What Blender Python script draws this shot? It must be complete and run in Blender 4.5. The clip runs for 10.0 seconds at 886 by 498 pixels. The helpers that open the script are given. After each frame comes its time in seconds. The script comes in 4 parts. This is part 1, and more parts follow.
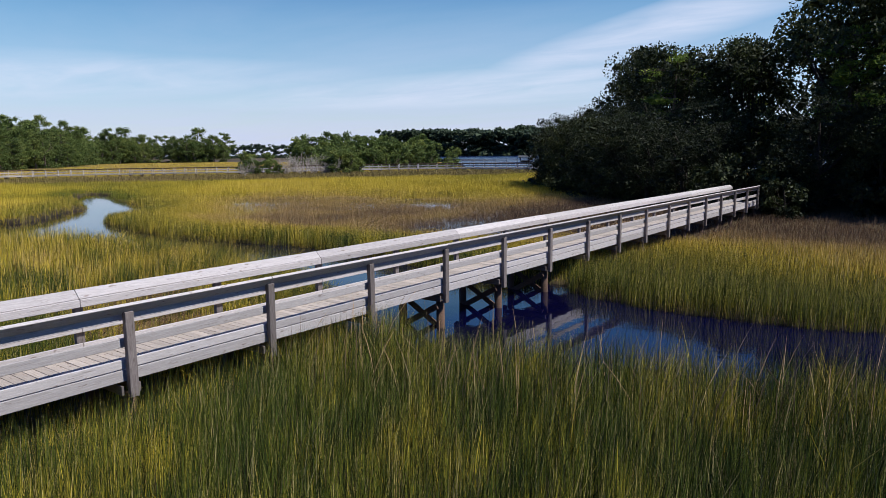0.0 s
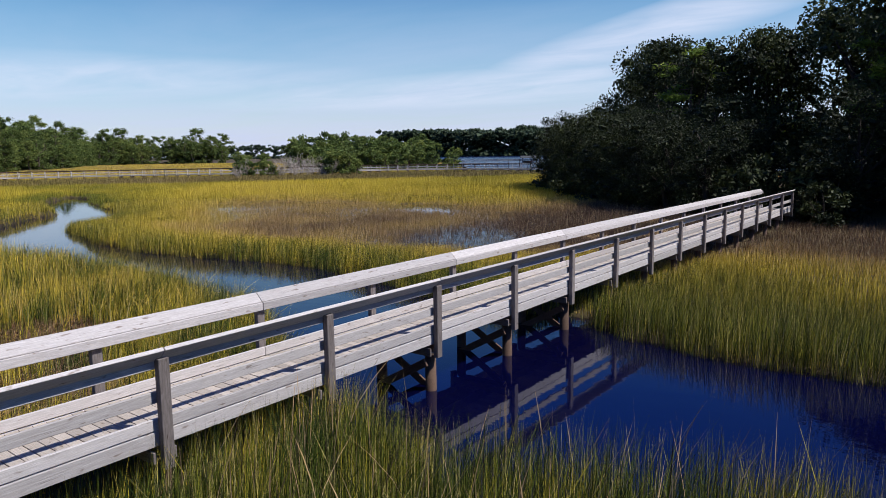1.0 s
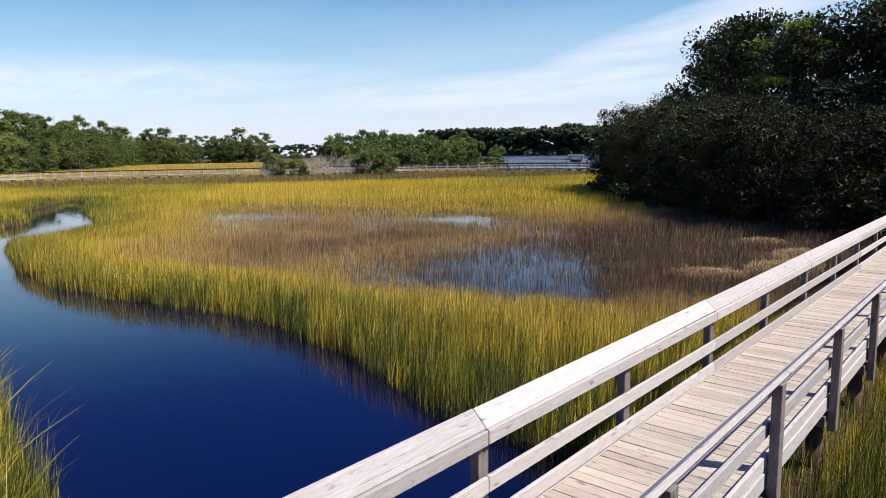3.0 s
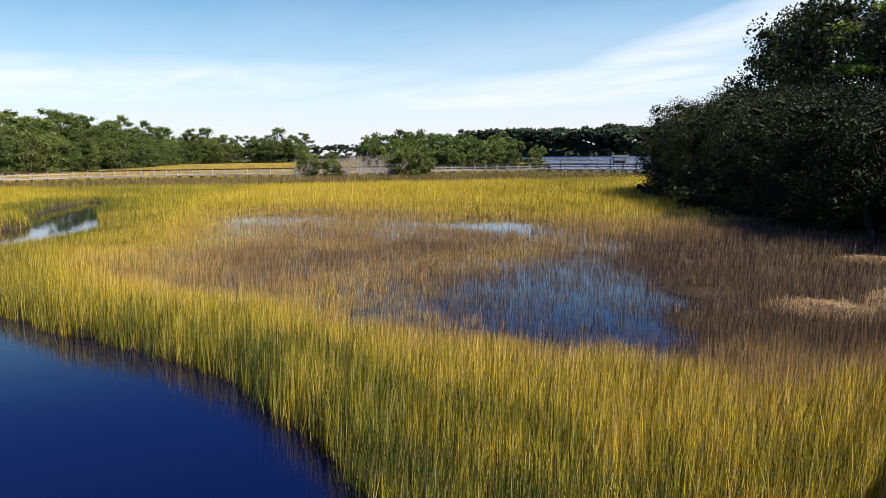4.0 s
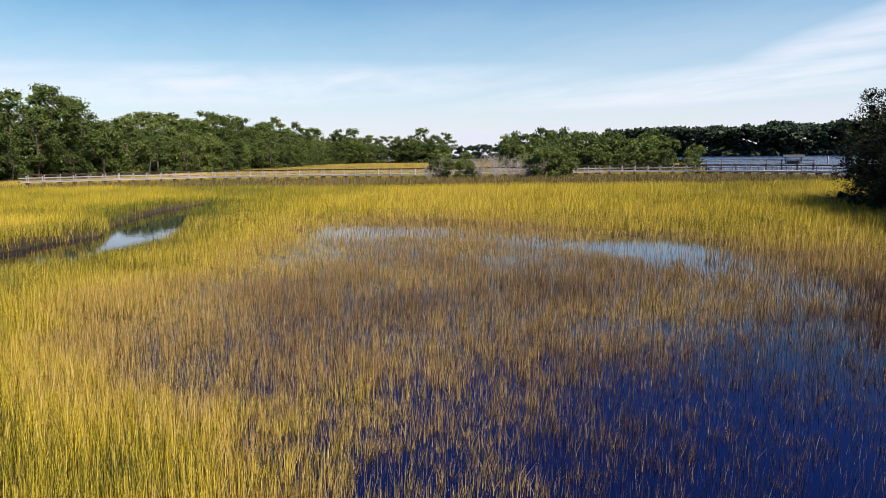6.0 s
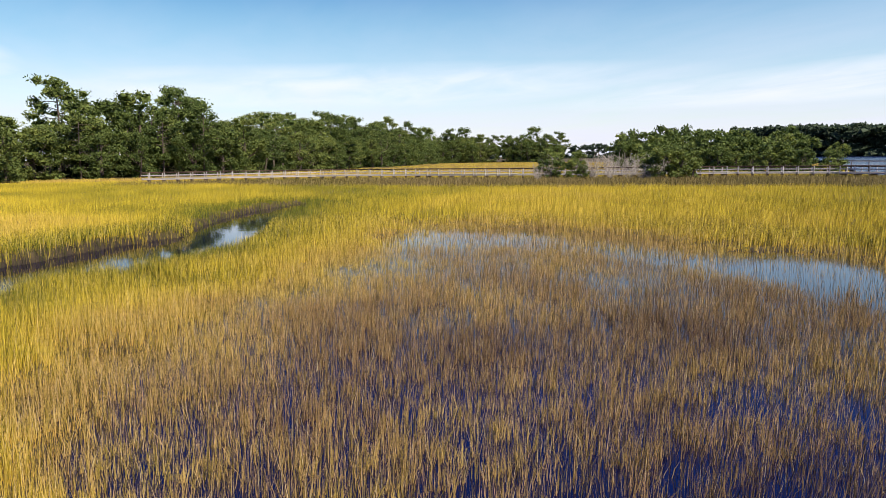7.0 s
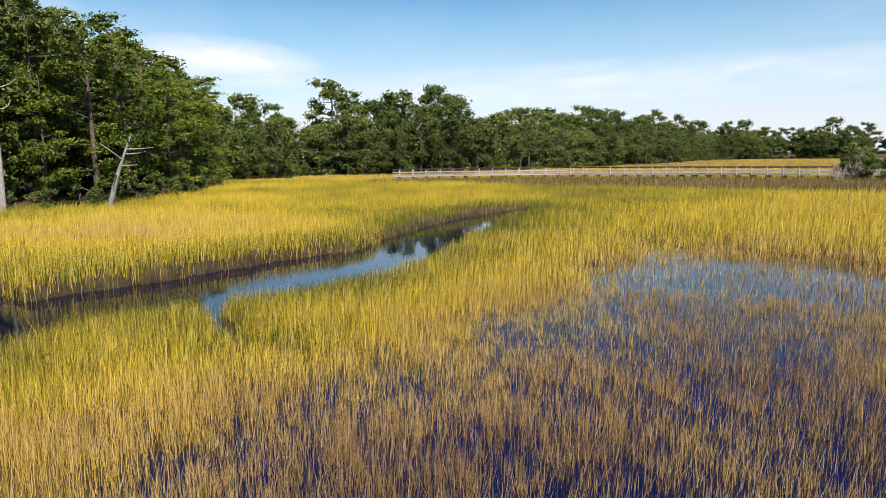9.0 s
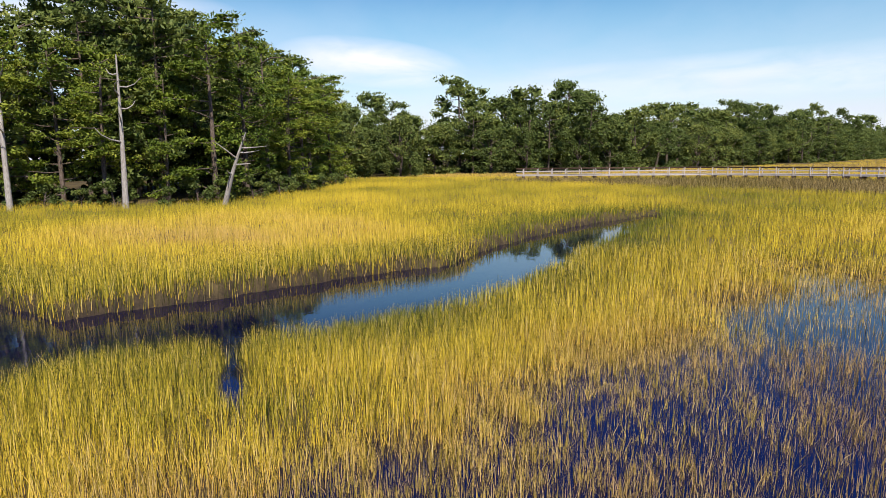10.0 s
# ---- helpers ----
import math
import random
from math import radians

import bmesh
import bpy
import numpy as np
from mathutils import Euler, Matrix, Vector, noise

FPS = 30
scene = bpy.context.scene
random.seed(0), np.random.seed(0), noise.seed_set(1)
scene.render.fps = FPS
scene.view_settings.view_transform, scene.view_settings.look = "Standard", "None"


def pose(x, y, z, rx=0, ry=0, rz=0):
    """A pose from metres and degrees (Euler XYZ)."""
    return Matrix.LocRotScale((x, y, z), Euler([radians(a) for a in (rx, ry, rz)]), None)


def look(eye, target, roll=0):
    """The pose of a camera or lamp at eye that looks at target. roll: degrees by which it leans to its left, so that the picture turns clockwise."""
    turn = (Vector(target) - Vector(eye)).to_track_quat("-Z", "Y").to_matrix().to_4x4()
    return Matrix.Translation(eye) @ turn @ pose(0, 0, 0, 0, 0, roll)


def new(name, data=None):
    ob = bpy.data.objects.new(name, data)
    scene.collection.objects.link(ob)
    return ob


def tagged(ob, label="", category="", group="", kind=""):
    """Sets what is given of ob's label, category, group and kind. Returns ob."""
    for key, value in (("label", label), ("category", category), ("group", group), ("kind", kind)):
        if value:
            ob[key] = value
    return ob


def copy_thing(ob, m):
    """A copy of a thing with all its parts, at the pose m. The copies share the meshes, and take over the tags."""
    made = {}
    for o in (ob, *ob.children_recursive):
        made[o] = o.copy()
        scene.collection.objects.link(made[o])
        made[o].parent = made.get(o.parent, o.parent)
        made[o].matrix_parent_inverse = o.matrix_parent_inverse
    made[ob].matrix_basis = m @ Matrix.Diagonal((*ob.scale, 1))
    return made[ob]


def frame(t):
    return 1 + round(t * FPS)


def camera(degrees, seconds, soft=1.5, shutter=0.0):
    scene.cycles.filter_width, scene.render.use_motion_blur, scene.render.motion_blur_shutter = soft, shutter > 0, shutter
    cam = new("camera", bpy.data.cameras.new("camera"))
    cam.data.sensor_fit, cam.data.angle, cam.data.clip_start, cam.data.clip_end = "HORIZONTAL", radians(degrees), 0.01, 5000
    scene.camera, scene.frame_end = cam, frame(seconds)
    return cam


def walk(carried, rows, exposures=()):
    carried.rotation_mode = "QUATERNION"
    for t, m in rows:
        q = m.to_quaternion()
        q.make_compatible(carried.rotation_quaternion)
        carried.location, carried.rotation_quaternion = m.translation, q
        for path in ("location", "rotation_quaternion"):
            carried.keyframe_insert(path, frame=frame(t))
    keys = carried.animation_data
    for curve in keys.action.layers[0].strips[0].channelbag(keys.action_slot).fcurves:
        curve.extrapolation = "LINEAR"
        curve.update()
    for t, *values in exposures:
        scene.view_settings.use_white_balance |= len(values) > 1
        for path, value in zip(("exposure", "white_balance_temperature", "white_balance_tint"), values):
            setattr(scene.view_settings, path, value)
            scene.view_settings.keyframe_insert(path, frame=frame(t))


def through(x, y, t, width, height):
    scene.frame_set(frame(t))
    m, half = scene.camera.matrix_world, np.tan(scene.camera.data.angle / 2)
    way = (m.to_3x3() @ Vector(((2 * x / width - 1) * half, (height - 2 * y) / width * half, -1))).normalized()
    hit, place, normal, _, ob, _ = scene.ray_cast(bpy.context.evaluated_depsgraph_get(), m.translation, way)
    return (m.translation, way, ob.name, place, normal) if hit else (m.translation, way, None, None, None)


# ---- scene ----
import itertools

cam = camera(66.1, 10.0, soft=0.5)
PATH = [
    (0, (2.497, -1.112, 4.036), (-3.489, 6.773, 2.641), -0.64),
    (0.5, (1.344, 0.552, 4.051), (-4.652, 8.432, 2.651), -0.74),
    (1, (0.154, 2.278, 4.067), (-5.846, 10.153, 2.677), -0.74),
    (1.5, (-1.120, 4.102, 4.057), (-7.135, 11.967, 2.667), -0.84),
    (2, (-2.444, 5.989, 4.039), (-8.555, 13.779, 2.645), -0.94),
    (2.5, (-3.783, 7.843, 4.024), (-10.069, 15.488, 2.626), -0.93),
    (4, (-7.965, 13.283, 3.877), (-14.871, 20.383, 2.498), -0.71),
    (4.5, (-9.410, 15.054, 3.851), (-16.550, 21.919, 2.480), -0.70),
    (5, (-10.876, 16.762, 3.833), (-18.346, 23.272, 2.469), -0.68),
    (5.5, (-12.367, 18.344, 3.817), (-20.202, 24.404, 2.460), -0.76),
    (7, (-17.093, 22.483, 3.732), (-26.113, 26.593, 2.390), -0.58),
    (7.5, (-18.820, 23.745, 3.735), (-28.180, 26.995, 2.400), -0.64),
    (8, (-20.657, 24.907, 3.732), (-30.287, 27.242, 2.389), -0.60),
    (8.5, (-22.598, 25.934, 3.752), (-32.408, 27.329, 2.406), -0.66),
    (9, (-24.608, 26.789, 3.789), (-34.503, 27.229, 2.434), -0.72),
    (9.5, (-26.655, 27.463, 3.840), (-36.551, 26.953, 2.484), -0.58),
    (10, (-28.725, 27.973, 3.884), (-38.520, 26.508, 2.518), -0.64),
]

walk(cam, [(t, look(eye, target, roll)) for t, eye, target, roll in PATH],
     exposures=[(0.0, 0.02, 5900, 10), (2.5, 0.24, 6150, 10), (4.0, 0.50, 6600, 10), (5.0, 0.28, 6600, 10), (7.5, 0.46, 6700, 10), (10.0, 0.40, 6550, 10)])

# ---------------------------------------------------------------- light
SUN_EL, SUN_AZ = radians(52), radians(66)      # azimuth clockwise from +y
world = bpy.data.worlds.new("sky")
scene.world = world
world.use_nodes = True
wn, wl = world.node_tree.nodes, world.node_tree.links
wn.clear()


def wnode(kind, **kw):
    n = wn.new(kind)
    for k, v in kw.items():
        n.inputs[k].default_value = v
    return n


sky = wn.new("ShaderNodeTexSky")
sky.sky_type, sky.sun_disc = "NISHITA", False
sky.sun_elevation, sky.sun_rotation = SUN_EL, SUN_AZ
sky.air_density, sky.dust_density, sky.ozone_density = 1.0, 0.4, 2.5
wco = wn.new("ShaderNodeTexCoord")
wsep = wn.new("ShaderNodeSeparateXYZ")
wl.new(wco.outputs["Generated"], wsep.inputs[0])


def wmath(op, a, b=None, c=None, clamp=False):
    n = wn.new("ShaderNodeMath")
    n.operation, n.use_clamp = op, clamp
    for k, v in enumerate((a, b, c)):
        if v is None:
            continue
        if isinstance(v, (int, float)):
            n.inputs[k].default_value = v
        else:
            wl.new(v, n.inputs[k])
    return n.outputs[0]


# a flat cloud layer: the direction carried up to a level sheet
up = wmath("MAXIMUM", wsep.outputs["Z"], 0.0)
flat = wmath("ADD", up, 0.06)
cx, cy = wmath("DIVIDE", wsep.outputs["X"], flat), wmath("DIVIDE", wsep.outputs["Y"], flat)
wcomb = wn.new("ShaderNodeCombineXYZ")
wl.new(cx, wcomb.inputs[0]), wl.new(cy, wcomb.inputs[1])
wmap = wn.new("ShaderNodeMapping")
wmap.inputs["Rotation"].default_value = (0, 0, radians(35))
wmap.inputs["Scale"].default_value = (0.30, 0.55, 1)
wmap.inputs["Location"].default_value = (3.2, 1.1, 0)
wl.new(wcomb.outputs[0], wmap.inputs[0])
cloud = wnode("ShaderNodeTexNoise", Scale=1.0, Detail=6.0, Roughness=0.58, Distortion=0.4)
wl.new(wmap.outputs[0], cloud.inputs["Vector"])
cover = wn.new("ShaderNodeMapRange")
cover.inputs["From Min"].default_value, cover.inputs["From Max"].default_value = 0.40, 0.66
wl.new(cloud.outputs["Fac"], cover.inputs["Value"])
haze = wmath("MULTIPLY_ADD", wmath("POWER", wmath("SUBTRACT", 1.0, up), 30.0), 0.16, wmath("MULTIPLY", wmath("POWER", wmath("SUBTRACT", 1.0, up), 4.4), 0.62))
low = wmath("POWER", wmath("SUBTRACT", 1.0, up), 5.0)
amount = wmath("MULTIPLY_ADD", wmath("MULTIPLY", cover.outputs[0], low), 0.34, haze, clamp=True)
wmix = wn.new("ShaderNodeMix")
wmix.data_type = "RGBA"
whs = wn.new("ShaderNodeHueSaturation")
high = wmath("MAXIMUM", wmath("SUBTRACT", wmath("MINIMUM", up, 0.75), 0.40), 0.0)
wl.new(wmath("MULTIPLY_ADD", high, -1.5, wmath("MULTIPLY_ADD", wmath("MINIMUM", up, 0.4), -0.95, 1.16)), whs.inputs["Value"])
wl.new(wmath("MULTIPLY_ADD", wmath("MINIMUM", up, 0.6), 2.2, 1.12), whs.inputs["Saturation"])
wl.new(wmath("MULTIPLY_ADD", wmath("MAXIMUM", wmath("SUBTRACT", wmath("MINIMUM", up, 0.6), 0.2), 0.0), 0.09, 0.484), whs.inputs["Hue"])
wl.new(sky.outputs[0], whs.inputs["Color"])
deep = wn.new("ShaderNodeMapRange")      # the clear deep blue well above the horizon, fading to the zenith
deep.interpolation_type = "SMOOTHSTEP"
deep.inputs["From Min"].default_value, deep.inputs["From Max"].default_value, deep.inputs["To Max"].default_value = 0.17, 0.36, 1.0
wl.new(up, deep.inputs["Value"])
fade = wn.new("ShaderNodeMapRange")
fade.interpolation_type = "SMOOTHSTEP"
fade.inputs["From Min"].default_value, fade.inputs["From Max"].default_value, fade.inputs["To Min"].default_value, fade.inputs["To Max"].default_value = 0.42, 0.80, 1.0, 0.30
wl.new(up, fade.inputs["Value"])
deep_mix = wn.new("ShaderNodeMix")
deep_mix.data_type = "RGBA"
wl.new(wmath("MULTIPLY", deep.outputs[0], fade.outputs[0]), deep_mix.inputs["Factor"])
wl.new(whs.outputs[0], deep_mix.inputs["A"])
deep_mix.inputs["B"].default_value = (0.22, 0.95, 4.4, 1)
wl.new(deep_mix.outputs["Result"], wmix.inputs["A"])
wl.new(wmath("MULTIPLY", amount, wmath("MULTIPLY_ADD", deep.outputs[0], -0.9, 1.0)), wmix.inputs["Factor"])
wmix.inputs["B"].default_value = (6.2, 6.5, 8.0, 1)


# thin drawn-out cloud banks: bearing from +y, height and rise in the sky, half length, half thickness
bearing = wmath("ARCTAN2", wsep.outputs["X"], wsep.outputs["Y"])
wisp_map = wn.new("ShaderNodeMapping")
wisp_map.inputs["Rotation"].default_value = (0, 0, radians(35))
wisp_map.inputs["Scale"].default_value = (0.9, 1.5, 1)
wl.new(wcomb.outputs[0], wisp_map.inputs[0])
wisp = wnode("ShaderNodeTexNoise", Scale=1.0, Detail=6.0, Roughness=0.55, Distortion=0.5)
wl.new(wisp_map.outputs[0], wisp.inputs["Vector"])
banks = None
for at, rise_at, slope, half, thick, dense in ((-18, 0.172, 0.24, 17, 0.034, 0.85), (-30, 0.095, 0.05, 28, 0.028, 0.6), (-104, 0.130, -0.10, 8, 0.035, 1.0),
                                               (-72, 0.100, 0.02, 30, 0.034, 0.5), (-126, 0.175, 0.05, 12, 0.04, 0.9)):
    off = wmath("SUBTRACT", bearing, radians(at))
    u = wmath("DIVIDE", off, radians(half))
    v = wmath("DIVIDE", wmath("SUBTRACT", wsep.outputs["Z"], wmath("MULTIPLY_ADD", off, slope, rise_at)), thick)
    mass = wmath("SUBTRACT", 1.0, wmath("ADD", wmath("MULTIPLY", u, u), wmath("MULTIPLY", v, v)), clamp=True)
    mass = wmath("MULTIPLY", wmath("MULTIPLY", mass, dense), wmath("MULTIPLY_ADD", wisp.outputs["Fac"], 2.4, -0.55, clamp=True))
    banks = mass if banks is None else wmath("MAXIMUM", banks, mass)
cloud_mix = wn.new("ShaderNodeMix")
cloud_mix.data_type = "RGBA"
wl.new(banks, cloud_mix.inputs["Factor"])
wl.new(wmix.outputs["Result"], cloud_mix.inputs["A"])
cloud_mix.inputs["B"].default_value = (8.2, 8.1, 8.9, 1)
wbg = wnode("ShaderNodeBackground", Strength=0.10)
wl.new(cloud_mix.outputs["Result"], wbg.inputs["Color"])
wout = wn.new("ShaderNodeOutputWorld")
wl.new(wbg.outputs[0], wout.inputs[0])

sun = new("sun", bpy.data.lights.new("sun", "SUN"))
sun.data.energy, sun.data.angle, sun.data.color = 5.0, radians(0.53), (1.0, 0.94, 0.84)
sun_way = Vector((math.sin(SUN_AZ) * math.cos(SUN_EL), math.cos(SUN_AZ) * math.cos(SUN_EL), math.sin(SUN_EL)))
sun.matrix_world = look(sun_way * 100, (0, 0, 0))


# ---------------------------------------------------------------- materials
class Mat:
    """A small node-tree writer."""

    def __init__(self, name):
        self.m = bpy.data.materials.new(name)
        self.m.use_nodes = True
        self.n, self.l = self.m.node_tree.nodes, self.m.node_tree.links
        self.n.clear()
        self.out = self.n.new("ShaderNodeOutputMaterial")

    def put(self, socket, v):
        if hasattr(v, "is_output"):
            self.l.new(v, socket)
        elif isinstance(v, (tuple, list)) and len(v) == 3 and socket.type == "RGBA":
            socket.default_value = (*v, 1)
        else:
            socket.default_value = v

    def node(self, kind, props=None, **kw):
        n = self.n.new(kind)
        for k, v in (props or {}).items():
            if k == "op":
                n.operation = v
            elif k == "clamp":
                n.use_clamp = v
        for k, v in kw.items():
            self.put(n.inputs[k.replace("_", " ")], v)
        return n

    def noise(self, vec, scale, detail=4.0, rough=0.55, dist=0.0):
        return self.node("ShaderNodeTexNoise", Vector=vec, Scale=scale, Detail=detail, Roughness=rough, Distortion=dist).outputs["Fac"]

    def math(self, op, a, b=0.0, c=0.0, clamp=False):
        n = self.node("ShaderNodeMath", {"op": op, "clamp": clamp})
        for k, v in enumerate((a, b, c)):
            self.put(n.inputs[k], v)
        return n.outputs[0]

    def ramp(self, fac, stops):
        n = self.n.new("ShaderNodeValToRGB")
        e = n.color_ramp.elements
        while len(e) < len(stops):
            e.new(0.5)
        for k, (p, c) in enumerate(stops):
            e[k].position, e[k].color = p, (*c, 1)
        self.put(n.inputs[0], fac)
        return n.outputs[0]

    def mix(self, fac, a, b, blend="MIX"):
        n = self.n.new("ShaderNodeMix")
        n.data_type, n.blend_type = "RGBA", blend
        self.put(n.inputs["Factor"], fac), self.put(n.inputs["A"], a), self.put(n.inputs["B"], b)
        return n.outputs["Result"]

    def coords(self, which="Object"):
        return self.n.new("ShaderNodeTexCoord").outputs[which]

    def mapped(self, vec, scale=(1, 1, 1), loc=None):
        n = self.n.new("ShaderNodeMapping")
        self.put(n.inputs[0], vec)
        n.inputs["Scale"].default_value = scale
        if loc is not None:
            self.put(n.inputs["Location"], loc)
        return n.outputs[0]

    def attr(self, name):
        n = self.n.new("ShaderNodeAttribute")
        n.attribute_name = name
        return n.outputs["Fac"]

    def bump(self, height, strength=0.4, distance=0.01):
        return self.node("ShaderNodeBump", Height=height, Strength=strength, Distance=distance).outputs[0]

    def principled(self, color, rough, bump=None, spec=0.4, **kw):
        n = self.node("ShaderNodeBsdfPrincipled", Base_Color=color, Roughness=rough, **kw)
        n.inputs["Specular IOR Level"].default_value = spec
        if bump is not None:
            self.l.new(bump, n.inputs["Normal"])
        return n.outputs[0]

    def done(self, shader):
        self.l.new(shader, self.out.inputs[0])
        return self.m


def wood_material(name, dark, light, warm, length_scale=1.0):
    """Weathered timber, grain along local x, each board its own tone."""
    k = Mat(name)
    rnd = k.n.new("ShaderNodeObjectInfo").outputs["Random"]
    off = k.math("MULTIPLY", rnd, 37.0)
    comb = k.n.new("ShaderNodeCombineXYZ")
    k.put(comb.inputs[0], off), k.put(comb.inputs[1], off)
    vec = k.mapped(k.coords(), (3.5 * length_scale, 60, 60), comb.outputs[0])
    grain = k.noise(vec, 1.6, 6, 0.65, 0.7)
    vec2 = k.mapped(k.coords(), (1.6, 4, 4), comb.outputs[0])
    stain = k.noise(vec2, 1.6, 5, 0.65)
    col = k.ramp(grain, [(0.28, dark), (0.5, tuple((a + b) / 2 for a, b in zip(dark, light))), (0.66, light)])
    col = k.mix(k.math("MULTIPLY", stain, 0.55), col, warm)
    tone = k.math("MULTIPLY_ADD", rnd, 0.34, 0.8)
    col = k.mix(1.0, col, k.node("ShaderNodeCombineColor", Red=tone, Green=tone, Blue=tone).outputs[0], "MULTIPLY")
    knot = k.ramp(k.noise(k.mapped(k.coords(), (4.5, 17, 17), comb.outputs[0]), 1.3, 2, 0.4), [(0.66, (1, 1, 1)), (0.74, (0.42, 0.34, 0.28))])
    col = k.mix(0.75, col, knot, "MULTIPLY")
    cracks = k.noise(k.mapped(k.coords(), (2.0, 70, 70), comb.outputs[0]), 1.0, 2, 0.5)
    crack = k.ramp(cracks, [(0.26, (0.45, 0.42, 0.40)), (0.34, (1, 1, 1))])
    col = k.mix(0.7, col, crack, "MULTIPLY")
    return k.done(k.principled(col, 0.82, k.bump(k.math("ADD", grain, cracks), 0.5, 0.004), 0.25))


WOOD = wood_material("weathered_timber", (0.36, 0.325, 0.315), (0.63, 0.585, 0.575), (0.50, 0.445, 0.41))
WOOD_DECK = wood_material("weathered_deck", (0.34, 0.285, 0.235), (0.60, 0.535, 0.465), (0.46, 0.365, 0.285))
WOOD_POST = wood_material("grey_post_timber", (0.10, 0.080, 0.072), (0.31, 0.265, 0.25), (0.19, 0.155, 0.14))
ROOF = wood_material("dark_shelter_roof", (0.045, 0.05, 0.055), (0.11, 0.115, 0.12), (0.07, 0.07, 0.075))
WOOD_PILE = wood_material("wet_pile_timber", (0.05, 0.035, 0.025), (0.20, 0.12, 0.08), (0.10, 0.06, 0.04))


def grass_material(name, stops):
    """Blades: tint picks the hue, rnd the shade, along the way from root to tip; light passes through."""
    k = Mat(name)
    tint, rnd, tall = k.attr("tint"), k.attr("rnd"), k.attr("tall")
    hue = k.math("MULTIPLY_ADD", k.math("SUBTRACT", rnd, 0.5), 0.34, tint, clamp=True)
    col = k.ramp(hue, stops)
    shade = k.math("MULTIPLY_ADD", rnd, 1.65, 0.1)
    col = k.mix(1.0, col, k.node("ShaderNodeCombineColor", Red=shade, Green=shade, Blue=shade).outputs[0], "MULTIPLY")
    dead = k.ramp(rnd, [(0.90, (0, 0, 0)), (0.94, (1, 1, 1))])       # dry straw-coloured blades among the living
    col = k.mix(k.math("MULTIPLY", dead, 0.6), col, (0.50, 0.41, 0.22))
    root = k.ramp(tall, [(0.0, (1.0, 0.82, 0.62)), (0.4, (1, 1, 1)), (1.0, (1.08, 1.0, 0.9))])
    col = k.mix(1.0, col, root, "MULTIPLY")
    # shading normals tilted to the sky: extra sunlight put into the upright blades
    lean = k.n.new("ShaderNodeVectorMath")
    lean.operation = "MULTIPLY_ADD"
    k.l.new(k.n.new("ShaderNodeNewGeometry").outputs["Normal"], lean.inputs[0])
    lean.inputs[1].default_value, lean.inputs[2].default_value = (0.8, 0.8, 0.8), (0, 0, 0.32)
    a = k.principled(col, 0.6, lean.outputs[0], 0.12)
    b = k.node("ShaderNodeBsdfTranslucent", Color=col).outputs[0]
    m = k.n.new("ShaderNodeMixShader")
    m.inputs[0].default_value = 0.16
    k.l.new(a, m.inputs[1]), k.l.new(b, m.inputs[2])
    return k.done(m.outputs[0])


GRASS = grass_material("cordgrass", [(0.0, (0.036, 0.060, 0.009)), (0.2, (0.105, 0.122, 0.014)), (0.46, (0.51, 0.39, 0.034)),
                                     (0.64, (0.47, 0.33, 0.085)), (0.82, (0.30, 0.19, 0.085)), (1.0, (0.095, 0.060, 0.040))])
RUSH = grass_material("black_rush", [(0.0, (0.10, 0.10, 0.02)), (0.5, (0.17, 0.13, 0.035)), (1.0, (0.22, 0.16, 0.07))])
STRAW = grass_material("dead_straw", [(0.0, (0.42, 0.30, 0.16)), (0.5, (0.30, 0.19, 0.10)), (1.0, (0.15, 0.085, 0.05))])


def leaf_material(name, stops, through=0.25, rough=0.6, spec=0.22):
    k = Mat(name)
    rnd = k.attr("rnd")
    own = k.n.new("ShaderNodeObjectInfo").outputs["Random"]
    big = k.noise(k.coords(), 0.5, 2, 0.5)
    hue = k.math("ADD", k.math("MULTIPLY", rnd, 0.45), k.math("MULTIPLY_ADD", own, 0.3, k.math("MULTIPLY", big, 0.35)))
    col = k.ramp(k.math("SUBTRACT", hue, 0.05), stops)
    a = k.principled(col, rough, None, spec)
    b = k.node("ShaderNodeBsdfTranslucent", Color=col).outputs[0]
    m = k.n.new("ShaderNodeMixShader")
    m.inputs[0].default_value = through
    k.l.new(a, m.inputs[1]), k.l.new(b, m.inputs[2])
    return k.done(m.outputs[0])


# the backlit wood's shade is put into these near-black oak colours
LEAF_OAK = leaf_material("shaded_oak_leaves", [(0.15, (0.011, 0.015, 0.006)), (0.5, (0.028, 0.036, 0.011)), (0.85, (0.085, 0.10, 0.028))], 0.15, 0.6, 0.2)
LEAF_PINE = leaf_material("pine_needles", [(0.15, (0.05, 0.095, 0.015)), (0.5, (0.18, 0.25, 0.032)), (0.85, (0.42, 0.44, 0.06))], 0.38)
LEAF_MIX = leaf_material("mixed_wood_leaves", [(0.1, (0.058, 0.09, 0.024)), (0.5, (0.145, 0.19, 0.046)), (0.9, (0.33, 0.35, 0.08))], 0.35)
# darker leaf copy: the shade between trees is put into its colour
LEAF_SHADE = leaf_material("shaded_inner_leaves", [(0.1, (0.022, 0.036, 0.014)), (0.5, (0.045, 0.065, 0.022)), (0.9, (0.10, 0.12, 0.035))])
LEAF_FAR = leaf_material("distant_leaves", [(0.1, (0.030, 0.050, 0.030)), (0.5, (0.055, 0.080, 0.042)), (0.9, (0.10, 0.12, 0.055))])
TWIG = leaf_material("grey_twigs", [(0.1, (0.28, 0.23, 0.19)), (0.5, (0.42, 0.36, 0.30)), (0.9, (0.55, 0.48, 0.41))], 0.0)


